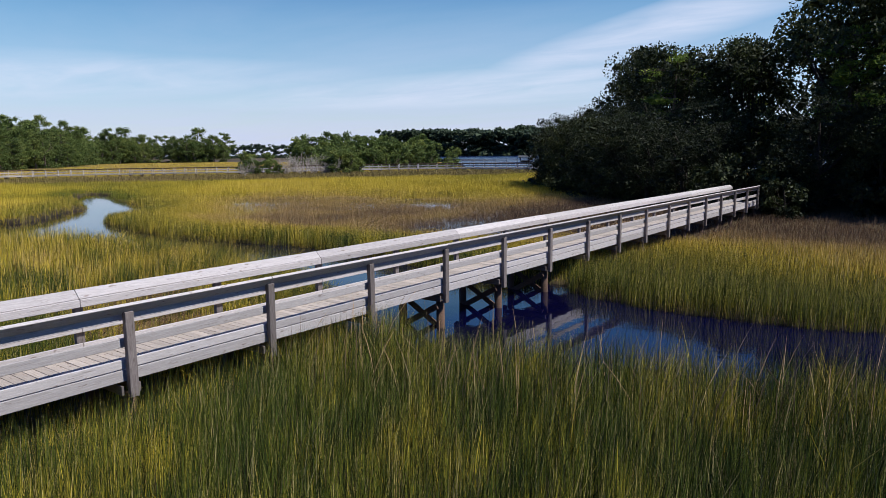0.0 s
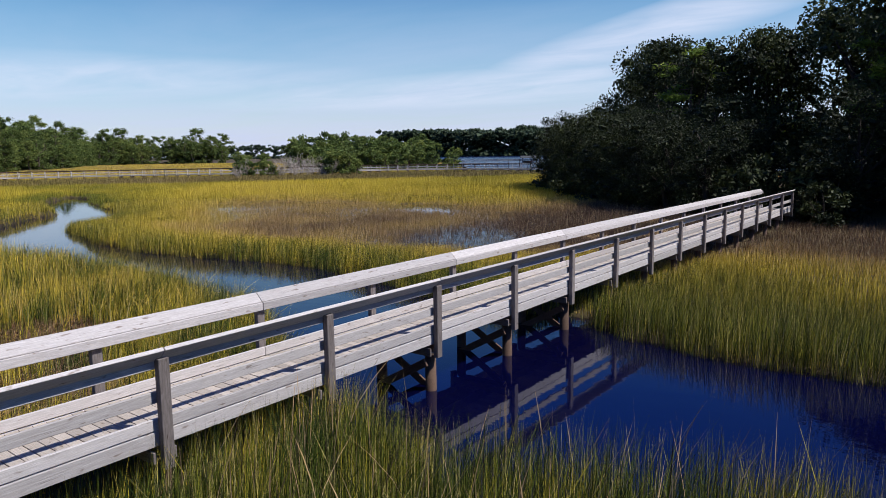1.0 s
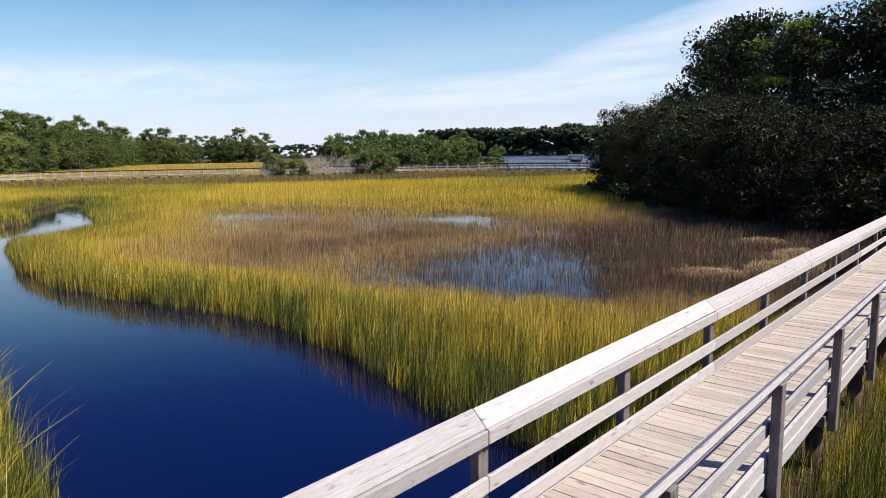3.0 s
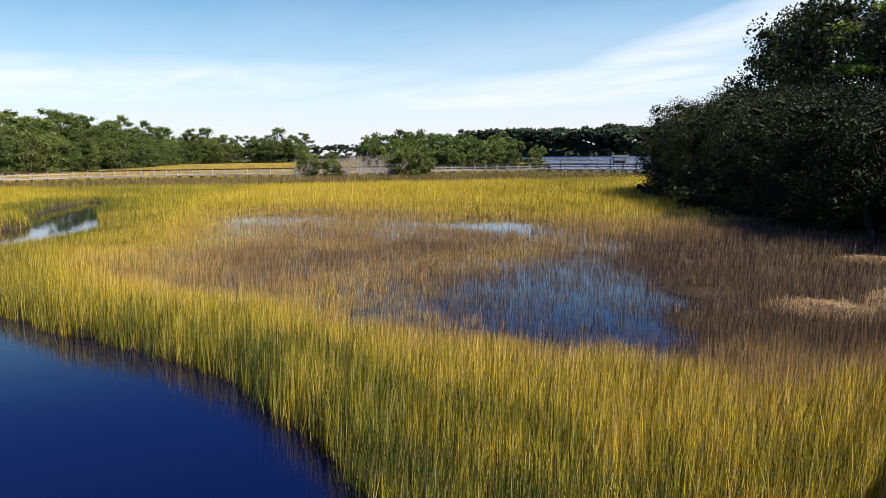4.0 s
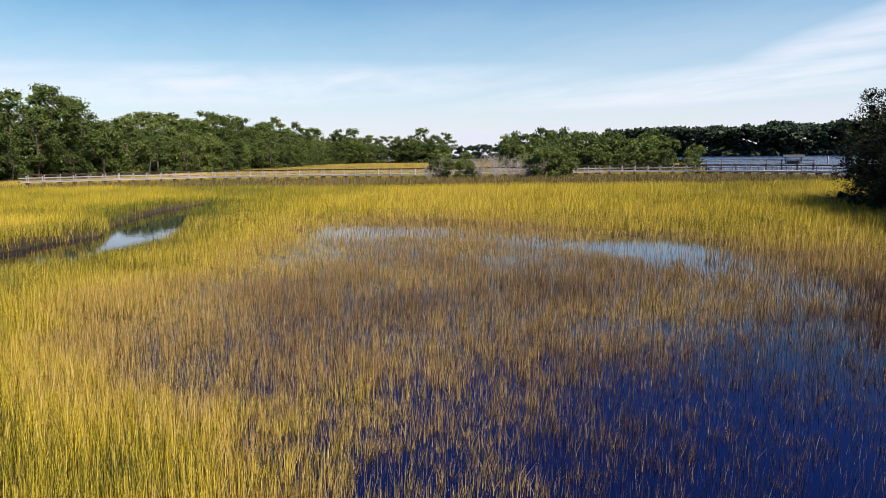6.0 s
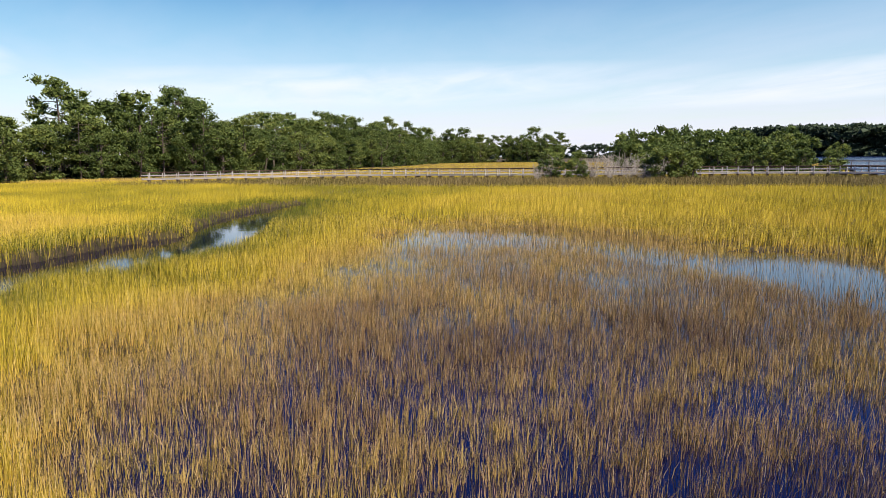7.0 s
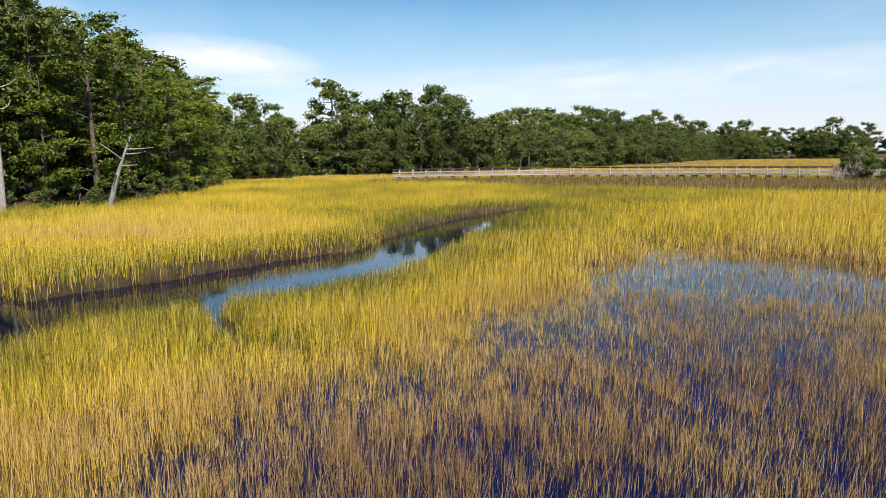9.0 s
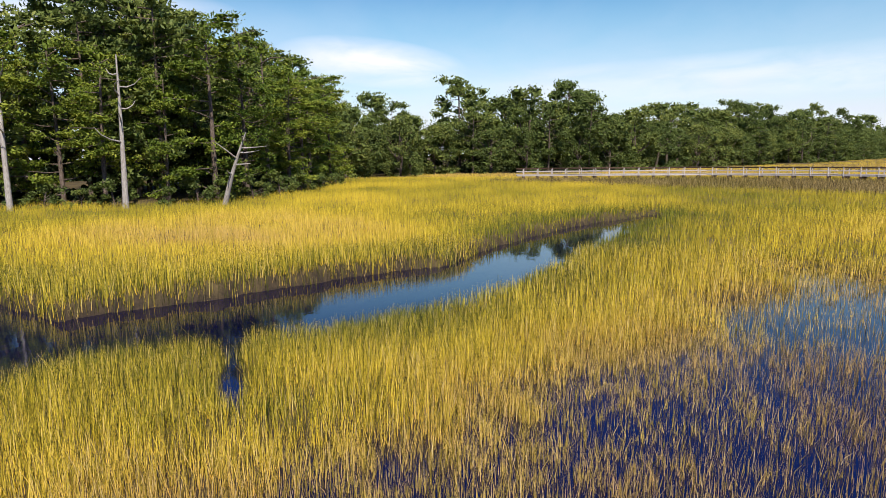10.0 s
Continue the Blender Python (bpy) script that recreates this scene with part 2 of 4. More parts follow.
def bark_material(name, dark, light):
    k = Mat(name)
    f = k.noise(k.mapped(k.coords(), (9, 9, 2.2)), 1.5, 5, 0.6, 0.6)
    return k.done(k.principled(k.ramp(f, [(0.3, dark), (0.7, light)]), 0.9, k.bump(f, 0.7, 0.03), 0.2))


BARK = bark_material("pine_bark", (0.055, 0.04, 0.03), (0.21, 0.16, 0.13))
# oak bark darkened to carry the shade inside the wood
BARK_SHADED = bark_material("shaded_oak_bark", (0.018, 0.014, 0.011), (0.07, 0.055, 0.045))
BARK_PALE = bark_material("bare_dead_wood", (0.22, 0.19, 0.165), (0.50, 0.46, 0.42))


def ground_material():
    k = Mat("marsh_soil")
    p = k.coords("Object")
    big, mid, fine = k.noise(p, 0.05, 4), k.noise(p, 0.9, 5, 0.6), k.noise(p, 14, 5, 0.65)
    mud = k.ramp(fine, [(0.3, (0.012, 0.008, 0.005)), (0.7, (0.042, 0.028, 0.018))])
    thatch = k.ramp(fine, [(0.3, (0.085, 0.06, 0.024)), (0.7, (0.22, 0.16, 0.055))])
    f = k.math("MULTIPLY_ADD", k.math("SUBTRACT", mid, 0.5), 1.6, k.math("MULTIPLY", big, 1.0), clamp=True)
    col = k.mix(k.attr("dry"), mud, k.mix(f, mud, thatch))
    return k.done(k.principled(col, 0.85, k.bump(k.math("ADD", mid, k.math("MULTIPLY", fine, 0.4)), 0.6, 0.05), 0.3))


def water_material(name, ripple, rough, spec):
    k = Mat(name)
    p = k.coords("Object")
    r1 = k.noise(k.mapped(p, (1.0, 2.2, 1)), 1.1, 3, 0.5)
    r2 = k.noise(k.mapped(p, (1.0, 1.6, 1)), 6.0, 3, 0.55)
    h = k.math("MULTIPLY_ADD", r2, 0.25, r1)
    # the blue in this base colour stands in for reflected sky
    col = k.ramp(k.noise(p, 0.15, 3), [(0.35, (0.0006, 0.0013, 0.022)), (0.7, (0.0018, 0.0015, 0.015))])
    return k.done(k.principled(col, rough, k.bump(h, ripple, 0.06), spec, IOR=1.333))


SOIL, WATER = ground_material(), water_material("tidal_water", 0.035, 0.02, 0.8)
LAKE_WATER = water_material("wind_ruffled_water", 0.8, 0.24, 0.5)


# ---------------------------------------------------------------- mesh helpers
def mesh_from(name, verts, tris=None, quads=None, attrs=None, material=None, smooth=False):
    me = bpy.data.meshes.new(name)
    verts = np.asarray(verts, np.float32)
    tris = np.zeros((0, 3), np.int32) if tris is None else np.asarray(tris, np.int32)
    quads = np.zeros((0, 4), np.int32) if quads is None else np.asarray(quads, np.int32)
    me.vertices.add(len(verts))
    me.vertices.foreach_set("co", verts.ravel())
    me.loops.add(tris.size + quads.size)
    me.loops.foreach_set("vertex_index", np.concatenate([tris.ravel(), quads.ravel()]).astype(np.int32))
    me.polygons.add(len(tris) + len(quads))
    starts = np.concatenate([np.arange(len(tris)) * 3, tris.size + np.arange(len(quads)) * 4]).astype(np.int32)
    me.polygons.foreach_set("loop_start", starts)
    for key, vals in (attrs or {}).items():
        a = me.attributes.new(key, "FLOAT", "POINT")
        a.data.foreach_set("value", np.asarray(vals, np.float32))
    if material:
        me.materials.append(material)
    me.update(calc_edges=True)
    if smooth:
        me.polygons.foreach_set("use_smooth", np.ones(len(me.polygons), bool))
    return me


def thing(name, x, y, z=0.0, rz=0.0, **tags):
    ob = new(name)
    ob.empty_display_size = 0.2
    ob.matrix_basis = pose(x, y, z, 0, 0, rz)
    return tagged(ob, **tags)


def part(name, mesh, parent, m=None, label="", kind=""):
    ob = new(name, mesh)
    ob.parent = parent
    if m is not None:
        ob.matrix_basis = m
    return tagged(ob, label=label, kind=kind)


BOXES = {}


def box(sx, sy, sz, material, bevel=0.004, variant=0):
    """A bevelled timber, its length along x, centred; a variant is slightly bowed."""
    key = (round(sx, 3), round(sy, 3), round(sz, 3), material.name, variant)
    if key in BOXES:
        return BOXES[key]
    bm = bmesh.new()
    bmesh.ops.create_cube(bm, size=1)
    for v in bm.verts:
        v.co = Vector((v.co.x * sx, v.co.y * sy, v.co.z * sz))
    bmesh.ops.bevel(bm, geom=bm.edges[:], offset=min(bevel, 0.3 * min(sx, sy, sz)), segments=1, affect="EDGES")
    if variant:
        rs = random.Random(variant)
        tw, ly, lz = rs.uniform(-0.02, 0.02), rs.uniform(-0.006, 0.006), rs.uniform(-0.003, 0.003)
        for v in bm.verts:
            e = v.co.x / sx
            v.co.y += e * ly + v.co.z * tw * e
            v.co.z += lz * e
    me = bpy.data.meshes.new("timber")
    bm.to_mesh(me)
    bm.free()
    me.materials.append(material)
    BOXES[key] = me
    return me


def tubes(limbs, sides=6):
    """Tapered round limbs, each given as its points and radii: vertices and quads."""
    V, Q, n0 = [], [], 0
    ring = np.linspace(0, 2 * np.pi, sides, endpoint=False)
    for pts, rad in limbs:
        pts = np.asarray(pts, float)
        d = np.gradient(pts, axis=0)
        d /= np.linalg.norm(d, axis=1)[:, None] + 1e-9
        ref = np.where(np.abs(d[:, 2:3]) > 0.9, [[1.0, 0, 0]], [[0, 0, 1.0]])
        u = np.cross(d, ref)
        u /= np.linalg.norm(u, axis=1)[:, None] + 1e-9
        w = np.cross(d, u)
        r = np.asarray(rad, float)[:, None, None]
        rings = pts[:, None] + r * (np.cos(ring)[None, :, None] * u[:, None] + np.sin(ring)[None, :, None] * w[:, None])
        V.append(rings.reshape(-1, 3))
        k, s = np.meshgrid(np.arange(len(pts) - 1), np.arange(sides), indexing="ij")
        a, b = n0 + k * sides + s, n0 + k * sides + (s + 1) % sides
        Q.append(np.stack([a, b, b + sides, a + sides], -1).reshape(-1, 4))
        n0 += len(pts) * sides
    return np.concatenate(V), np.concatenate(Q)


def smoothstep(e0, e1, x):
    t = np.clip((x - e0) / (e1 - e0), 0, 1)
    return t * t * (3 - 2 * t)


def lattice(x, y, scale, seed):
    """Smooth random field in 0..1 on the plan."""
    g = np.random.RandomState(seed).rand(64, 64)
    u, v = np.asarray(x) / scale, np.asarray(y) / scale
    i, j = np.floor(u).astype(int), np.floor(v).astype(int)
    fu, fv = u - i, v - j
    fu, fv = fu * fu * (3 - 2 * fu), fv * fv * (3 - 2 * fv)
    i0, i1, j0, j1 = i % 64, (i + 1) % 64, j % 64, (j + 1) % 64
    return (g[i0, j0] * (1 - fu) + g[i1, j0] * fu) * (1 - fv) + (g[i0, j1] * (1 - fu) + g[i1, j1] * fu) * fv


def signed(poly, x, y):
    """Distance to a polygon's outline, positive inside."""
    p = np.asarray(poly, float)
    x, y = np.asarray(x, float), np.asarray(y, float)
    inside = np.zeros(x.shape, bool)
    best = np.full(x.shape, 1e9)
    for (ax, ay), (bx, by) in zip(p, np.roll(p, -1, 0)):
        ex, ey = bx - ax, by - ay
        t = np.clip(((x - ax) * ex + (y - ay) * ey) / (ex * ex + ey * ey), 0, 1)
        best = np.minimum(best, (x - ax - t * ex) ** 2 + (y - ay - t * ey) ** 2)
        if ay != by:
            cross = (ay > y) != (by > y)
            inside ^= cross & (x < ex * (y - ay) / ey + ax)
    d = np.sqrt(best)
    return np.where(inside, d, -d)


def line_distance(pts, x, y):
    best = np.full(np.shape(x), 1e9)
    for (ax, ay), (bx, by) in zip(pts[:-1], pts[1:]):
        ex, ey = bx - ax, by - ay
        t = np.clip(((x - ax) * ex + (y - ay) * ey) / (ex * ex + ey * ey), 0, 1)
        best = np.minimum(best, (x - ax - t * ex) ** 2 + (y - ay - t * ey) ** 2)
    return np.sqrt(best)


# ---------------------------------------------------------------- plan of the marsh
CHANNEL = [(-40.8, 20.0), (-36.5, 18.9), (-33.2, 18.0), (-28, 17.6), (-24, 17.8), (-20.6, 19.0), (-18.5, 18.9), (-16.5, 18.4), (-13.5, 17.7), (-10, 16.9), (-7, 16.9),
           (-5.4, 16.0), (-3, 15.7), (0, 15.6), (3, 16.9), (9, 19.5), (30, 25), (30, 19), (9, 14.0), (2, 11.0), (0, 10.2), (-2, 9.4),
           (-4.5, 8.6), (-6.6, 8.9), (-8.6, 9.7), (-10.5, 10.9), (-13.0, 12.0), (-16.3, 12.7), (-20, 13.4), (-24, 13.5), (-29, 12.9),
           (-34, 10.8), (-37, 5), (-40, -9), (-47, -9), (-46.5, 5), (-45.6, 12), (-43.6, 15.4)]
CREEK = [(-44, 12.5), (-42.4, 15.7), (-44.3, 17.1), (-46.2, 19.3), (-48.7, 21.2), (-51, 23), (-52.2, 24.7), (-55, 25.2), (-59, 26.6), (-64.5, 29.0), (-68, 31.2),
         (-73, 35), (-68, 34.6), (-60.5, 31.0), (-54.3, 29.2), (-51, 28.2), (-47.2, 26.8), (-45, 25.2), (-42.8, 23.6), (-41.6, 22.5), (-41.0, 22.1),
         (-38.3, 23.4), (-38.2, 23.2), (-40.8, 21.8), (-40.5, 20.9), (-39.9, 19.4), (-39.0, 17.8), (-37, 14)]
FLOOD = [(-52, 35.8), (-49, 41), (-46, 42.2), (-39.7, 43.6), (-30.5, 46), (-23, 41.5), (-20.5, 38), (-18, 33.4), (-16, 30.8), (-13.4, 27.4), (-12.7, 24.9), (-15.5, 23.2), (-18, 22.0),
         (-22.4, 21.4), (-28.4, 20.2), (-32.2, 21.2), (-36, 24.0), (-39.5, 27.2), (-42, 28.6), (-45.5, 31.5), (-49, 33.4)]
POND_A = [(-34.2, 40), (-35, 43.4), (-33, 45), (-30, 43.2), (-28.3, 39.5), (-31, 38.6)]
POND_B = [(-48.4, 35), (-48, 38.4), (-44.2, 40.2), (-41.2, 37.6), (-38.4, 33.0), (-39.6, 30.9), (-43.6, 31.0), (-46.6, 32.8)]
POND_C = [(-20.6, 25.7), (-22.0, 28.4), (-22.6, 31.7), (-24.4, 35.6), (-22.6, 36.6), (-20.2, 35.6), (-19.2, 32.7), (-16.9, 30.6), (-14.9, 28.6), (-13.2, 26.9), (-12.9, 25.2), (-14.6, 24.5), (-17.4, 24.6)]
POND_E = [(-46.5, 33), (-44.5, 31), (-41.5, 30), (-38.9, 27.9), (-36.5, 28.6), (-34.5, 31), (-36, 35), (-40, 35.5)]
POND_D = [(-37.2, 38.2), (-36.6, 41.8), (-33.6, 40.0), (-30.6, 36.2), (-31.4, 33.5), (-34.5, 33.8)]
LAKE = [(-93, 134), (-62, 127), (-30, 128), (20, 132), (160, 200), (420, 800), (200, 815), (0, 825), (-200, 795), (-370, 742), (-500, 690), (-480, 610), (-188, 262), (-112, 161)]
WOOD_RIGHT = [(60, 38), (12, 43), (-4, 41.4), (-9.5, 41.5), (-16, 45), (-23, 53), (-30, 63), (-38.5, 75), (-42, 84), (-20, 106), (60, 130)]
WOOD_LEFT = [(-60, -60), (-68, -36), (-72, -24), (-74.2, -11), (-75.8, -2.4), (-80, 3.2), (-95, 4.4), (-111, 3.4), (-130, -4), (-158, 8), (-160, 24), (-170, 36),
             (-200, 57), (-217, 72), (-272, 117), (-350, 155), (-420, 195), (-700, 0), (-500, -300), (-80, -200)]
WALK_X, WALK_Y0, WALK_Y1 = -7.51, -3.0, 41.2
FLIGHT = [(3, -2), (-8, 13.3), (-12.4, 18.3), (-17, 22.5), (-22.6, 26), (-29, 28), (-34, 28.5)]


def shore(poly, x, y, wobble=0.35, seed=3):
    return signed(poly, x, y) + wobble * (lattice(x, y, 0.9, seed) - 0.5) + wobble * (lattice(x, y, 2.6, seed + 1) - 0.5)


def depth_fields(x, y):
    ch = np.maximum(shore(CHANNEL, x, y), shore(CREEK, x, y, 0.3, 9))
    fl = shore(FLOOD, x, y, 2.0, 21)
    pond = np.maximum(np.maximum(shore(POND_A, x, y, 1.2, 31), shore(POND_B, x, y, 1.6, 33)), np.maximum(shore(POND_C, x, y, 2.2, 35), np.maximum(shore(POND_D, x, y, 2.4, 37), shore(POND_E, x, y, 2.4, 39))) - 0.3)
    return ch, fl, pond


def bank_lift(x, y):
    """The creek has cut itself into banks that stand above the marsh's water."""
    return 0.24 * smoothstep(-5.0, -0.8, signed(CREEK, x, y)) * smoothstep(3.0, -1.0, signed(FLOOD, x, y)) * smoothstep(1.5, -1.0, (11.5 * (x + 42) + 24 * (y - 18.5)) / 26.6)


def ground_height(x, y):
    ch, fl, pond = depth_fields(x, y)
    h = 0.14 + 0.10 * (lattice(x, y, 1.7, 51) - 0.5) + 0.12 * (lattice(x, y, 9, 52) - 0.5)
    h = h * (1 - smoothstep(-1.5, 1.5, fl)) + smoothstep(-1.5, 1.5, fl) * (-0.07 + 0.09 * (lattice(x, y, 0.8, 53) - 0.5) + 0.04 * (lattice(x, y, 3, 54) - 0.5))
    h = h - 0.10 * smoothstep(-0.8, 1.0, pond)
    h = h + bank_lift(x, y)
    h = h * (1 - smoothstep(-0.35, 0.4, ch)) - 0.7 * smoothstep(-0.35, 0.4, ch)
    h = h - 1.6 * smoothstep(-3, 4, signed(LAKE, x, y))
    wood = np.maximum(signed(WOOD_RIGHT, x, y), signed(WOOD_LEFT, x, y))
    return h + 0.5 * smoothstep(-1, 7, wood)


def grown(lo, hi, step, far):
    inner = np.arange(lo, hi + 1e-6, step)
    out, s, edge = [], step, hi
    while edge < far:
        s *= 1.22
        edge += s
        out.append(edge)
    low, s, edge = [], step, lo
    while edge > -far:
        s *= 1.22
        edge -= s
        low.append(edge)
    return np.concatenate([low[::-1], inner, out])


gx, gy = grown(-70, 14, 0.36, 3600), grown(2, 50, 0.36, 3600)
X, Y = np.meshgrid(gx, gy, indexing="ij")
Z = ground_height(X, Y)
nx, ny = X.shape
idx = np.arange(nx * ny).reshape(nx, ny)
quads = np.stack([idx[:-1, :-1], idx[1:, :-1], idx[1:, 1:], idx[:-1, 1:]], -1).reshape(-1, 4)
ground = new("ground", mesh_from("ground", np.stack([X, Y, Z], -1).reshape(-1, 3), None, quads,
                                 {"dry": smoothstep(0.02, 0.14, Z - bank_lift(X, Y)).ravel()}, SOIL, smooth=True))
tagged(ground, "dark muddy salt-marsh soil with straw thatch", "ground", kind="structure")
water = new("water", mesh_from("water", [(-3600, -3600, 0), (3600, -3600, 0), (3600, 3600, 0), (-3600, 3600, 0)], None, [(0, 1, 2, 3)], None, WATER))
tagged(water, "still dark blue tidal water reflecting the sky", "water", kind="structure")
lake = new("lake_water", mesh_from("lake_water", [(x, y, 0.004) for x, y in LAKE], None, [tuple(range(len(LAKE)))], None, LAKE_WATER))
tagged(lake, "open lake water ruffled by the wind", "water", kind="structure")


# ---------------------------------------------------------------- boardwalk over the channel
def walkway_timber(parent, name, a, b, w, h, material, label="", variant=0):
    """A timber w wide and h high from a to b, in the parent's space."""
    a, b = Vector(a), Vector(b)
    d = b - a
    m = Matrix.Translation((a + b) / 2) @ d.to_track_quat("X", "Z").to_matrix().to_4x4()
    return part(name, box(round(d.length, 3), w, h, material, 0.006, variant), parent, m, label)


def pile_mesh(length, radius):
    V, Q = tubes([([(0, 0, -length), (0.01, 0, -length * 0.5), (0, 0.01, 0)], [radius, radius * 0.97, radius * 0.93])], 10)
    n = len(V)
    V = np.concatenate([V, [(0, 0.01, 0)]])
    cap_t = [(n - 10 + k, n - 10 + (k + 1) % 10, n) for k in range(10)]
    return mesh_from("pile", V, cap_t, Q, None, WOOD_PILE)


DECK_Z, RAIL_Z = 1.02, 1.905
boardwalk = thing("boardwalk", WALK_X, 0, 0, label="weathered grey timber boardwalk with railings over the tidal channel", category="boardwalk")
HALF = 0.76
POST_Y = [16.16 + 2.495 * k for k in range(-7, 11)]
PILE = pile_mesh(2.4, 0.105)
rs = random.Random(4)
for side in (1, -1):
    xp, xb = side * HALF, side * (HALF - 0.085)
    for y in POST_Y:
        if WALK_Y0 < y < WALK_Y1:
            lean = rs.uniform(-0.012, 0.012)
            foot = 0.58 + rs.uniform(-0.03, 0.05)
            walkway_timber(boardwalk, "post", (xp, y + lean, foot), (xp, y, RAIL_Z - 0.035), 0.09, 0.13, WOOD_POST, variant=rs.randint(1, 4))
    # boards butt on every second post
    cuts = [WALK_Y0] + [y for k, y in enumerate(POST_Y) if WALK_Y0 + 0.5 < y < WALK_Y1 - 0.5 and k % 2 == (side > 0)] + [WALK_Y1]
    for y0, y1 in zip(cuts[:-1], cuts[1:]):
        g = 0.004
        dz = rs.uniform(-0.004, 0.004)
        cap = walkway_timber(boardwalk, "handrail_cap", (side * 0.764, y0 + g, RAIL_Z + 0.015 + dz * 0.3), (side * 0.764, y1 - g, RAIL_Z + 0.015), 0.19, 0.05, WOOD, "weathered handrail board sloping inwards", rs.randint(1, 5))
        cap.matrix_basis = cap.matrix_basis @ pose(0, 0, 0, -side * 45, 0, 0)
        for name, zc, high in (("top_rail", 1.80, 0.12), ("middle_rail", 1.415, 0.135), ("kick_board", 1.105, 0.135)):
            walkway_timber(boardwalk, name, (xb, y0 + g, zc + dz), (xb, y1 - g, zc - dz), 0.038, high, WOOD, variant=rs.randint(1, 5))
        walkway_timber(boardwalk, "edge_beam", (side * (HALF - 0.08), y0 + g, 0.938), (side * (HALF - 0.08), y1 - g, 0.938), 0.042, 0.168, WOOD, variant=rs.randint(1, 5))
walkway_timber(boardwalk, "joist", (0, WALK_Y0, 0.888), (0, WALK_Y1, 0.888), 0.045, 0.18, WOOD_POST)
for y in POST_Y:
    if not WALK_Y0 < y < WALK_Y1:
        continue
    for side in (1, -1):
        part("pile", PILE, boardwalk, pose(side * 0.57, y + 0.02, 0.64, 0, 0, rs.uniform(0, 90)))
        walkway_timber(boardwalk, "bearer", (-HALF + 0.06, y + side * 0.125, 0.72), (HALF - 0.06, y + side * 0.125, 0.72), 0.04, 0.14, WOOD_POST)
    if 10.2 < y < 17.5:
        for s in (1, -1):
            walkway_timber(boardwalk, "cross_brace", (-s * 0.62, y + s * 0.165, 0.55), (s * 0.62, y + s * 0.165, -0.15), 0.04, 0.14, WOOD_PILE)


# ---------------------------------------------------------------- boardwalk on the far side of the marsh
def far_walk(pts, spacing):
    p = [Vector((x, y, 0)) for x, y in pts]
    root = thing("boardwalk", p[0].x, p[0].y, 0, label="long weathered timber boardwalk at the marsh's far edge", category="boardwalk")
    o = p[0]
    for a, b in zip(p[:-1], p[1:]):
        d = (b - a).normalized()
        nrm = Vector((d.y, -d.x, 0))
        L = (b - a).length
        n = max(1, round(L / spacing))
        A, B = a - o, b - o
        for s in (1, -1):
            off = nrm * s * 0.9
            for zc, h, w, m in ((1.88, 0.045, 0.15, WOOD_PILE), (1.8, 0.10, 0.04, WOOD_PILE), (1.42, 0.10, 0.04, WOOD)):
                walkway_timber(root, "rail", A + off + Vector((0, 0, zc)), B + off + Vector((0, 0, zc)), w, h, m)
            walkway_timber(root, "edge_beam", A + off + Vector((0, 0, 0.86)), B + off + Vector((0, 0, 0.86)), 0.05, 0.16, WOOD)
            for k in range(n):
                q = A + (B - A) * ((k + 0.5) / n) + nrm * s * 0.97
                walkway_timber(root, "post", q + Vector((0, 0, 0.75)), q + Vector((0, 0, 1.855)), 0.1, 0.1, WOOD)
        walkway_timber(root, "deck", A + Vector((0, 0, 0.99)), B + Vector((0, 0, 1.04)), 1.76, 0.045, WOOD_DECK)
        for k in range(n):
            q = A + (B - A) * ((k + 0.5) / n)
            walkway_timber(root, "bent", q + nrm * 0.95 + Vector((0, 0, 0.62)), q - nrm * 0.95 + Vector((0, 0, 0.62)), 0.3, 0.26, WOOD_PILE)
            for s in (1, -1):
                walkway_timber(root, "leg", q + nrm * s * 0.7 + Vector((0, 0, -0.5)), q + nrm * s * 0.7 + Vector((0, 0, 0.5)), 0.25, 0.25, WOOD_PILE)
    return root


far_walk([(-127, 24), (-128, 36), (-127, 50), (-120, 64), (-109, 77), (-101, 92), (-94, 106), (-84, 116), (-60, 119.5), (-38, 121)], 2.0)


# ---------------------------------------------------------------- woods
GOLD = (1 + 5 ** 0.5) / 2
ICO = np.array([(-1, GOLD, 0), (1, GOLD, 0), (-1, -GOLD, 0), (1, -GOLD, 0), (0, -1, GOLD), (0, 1, GOLD), (0, -1, -GOLD), (0, 1, -GOLD),
                (GOLD, 0, -1), (GOLD, 0, 1), (-GOLD, 0, -1), (-GOLD, 0, 1)]) / math.hypot(1, GOLD)
ICO_T = np.array([t for t in itertools.combinations(range(12), 3) if all(np.linalg.norm(ICO[a] - ICO[b]) < 1.1 for a, b in itertools.combinations(t, 2))])


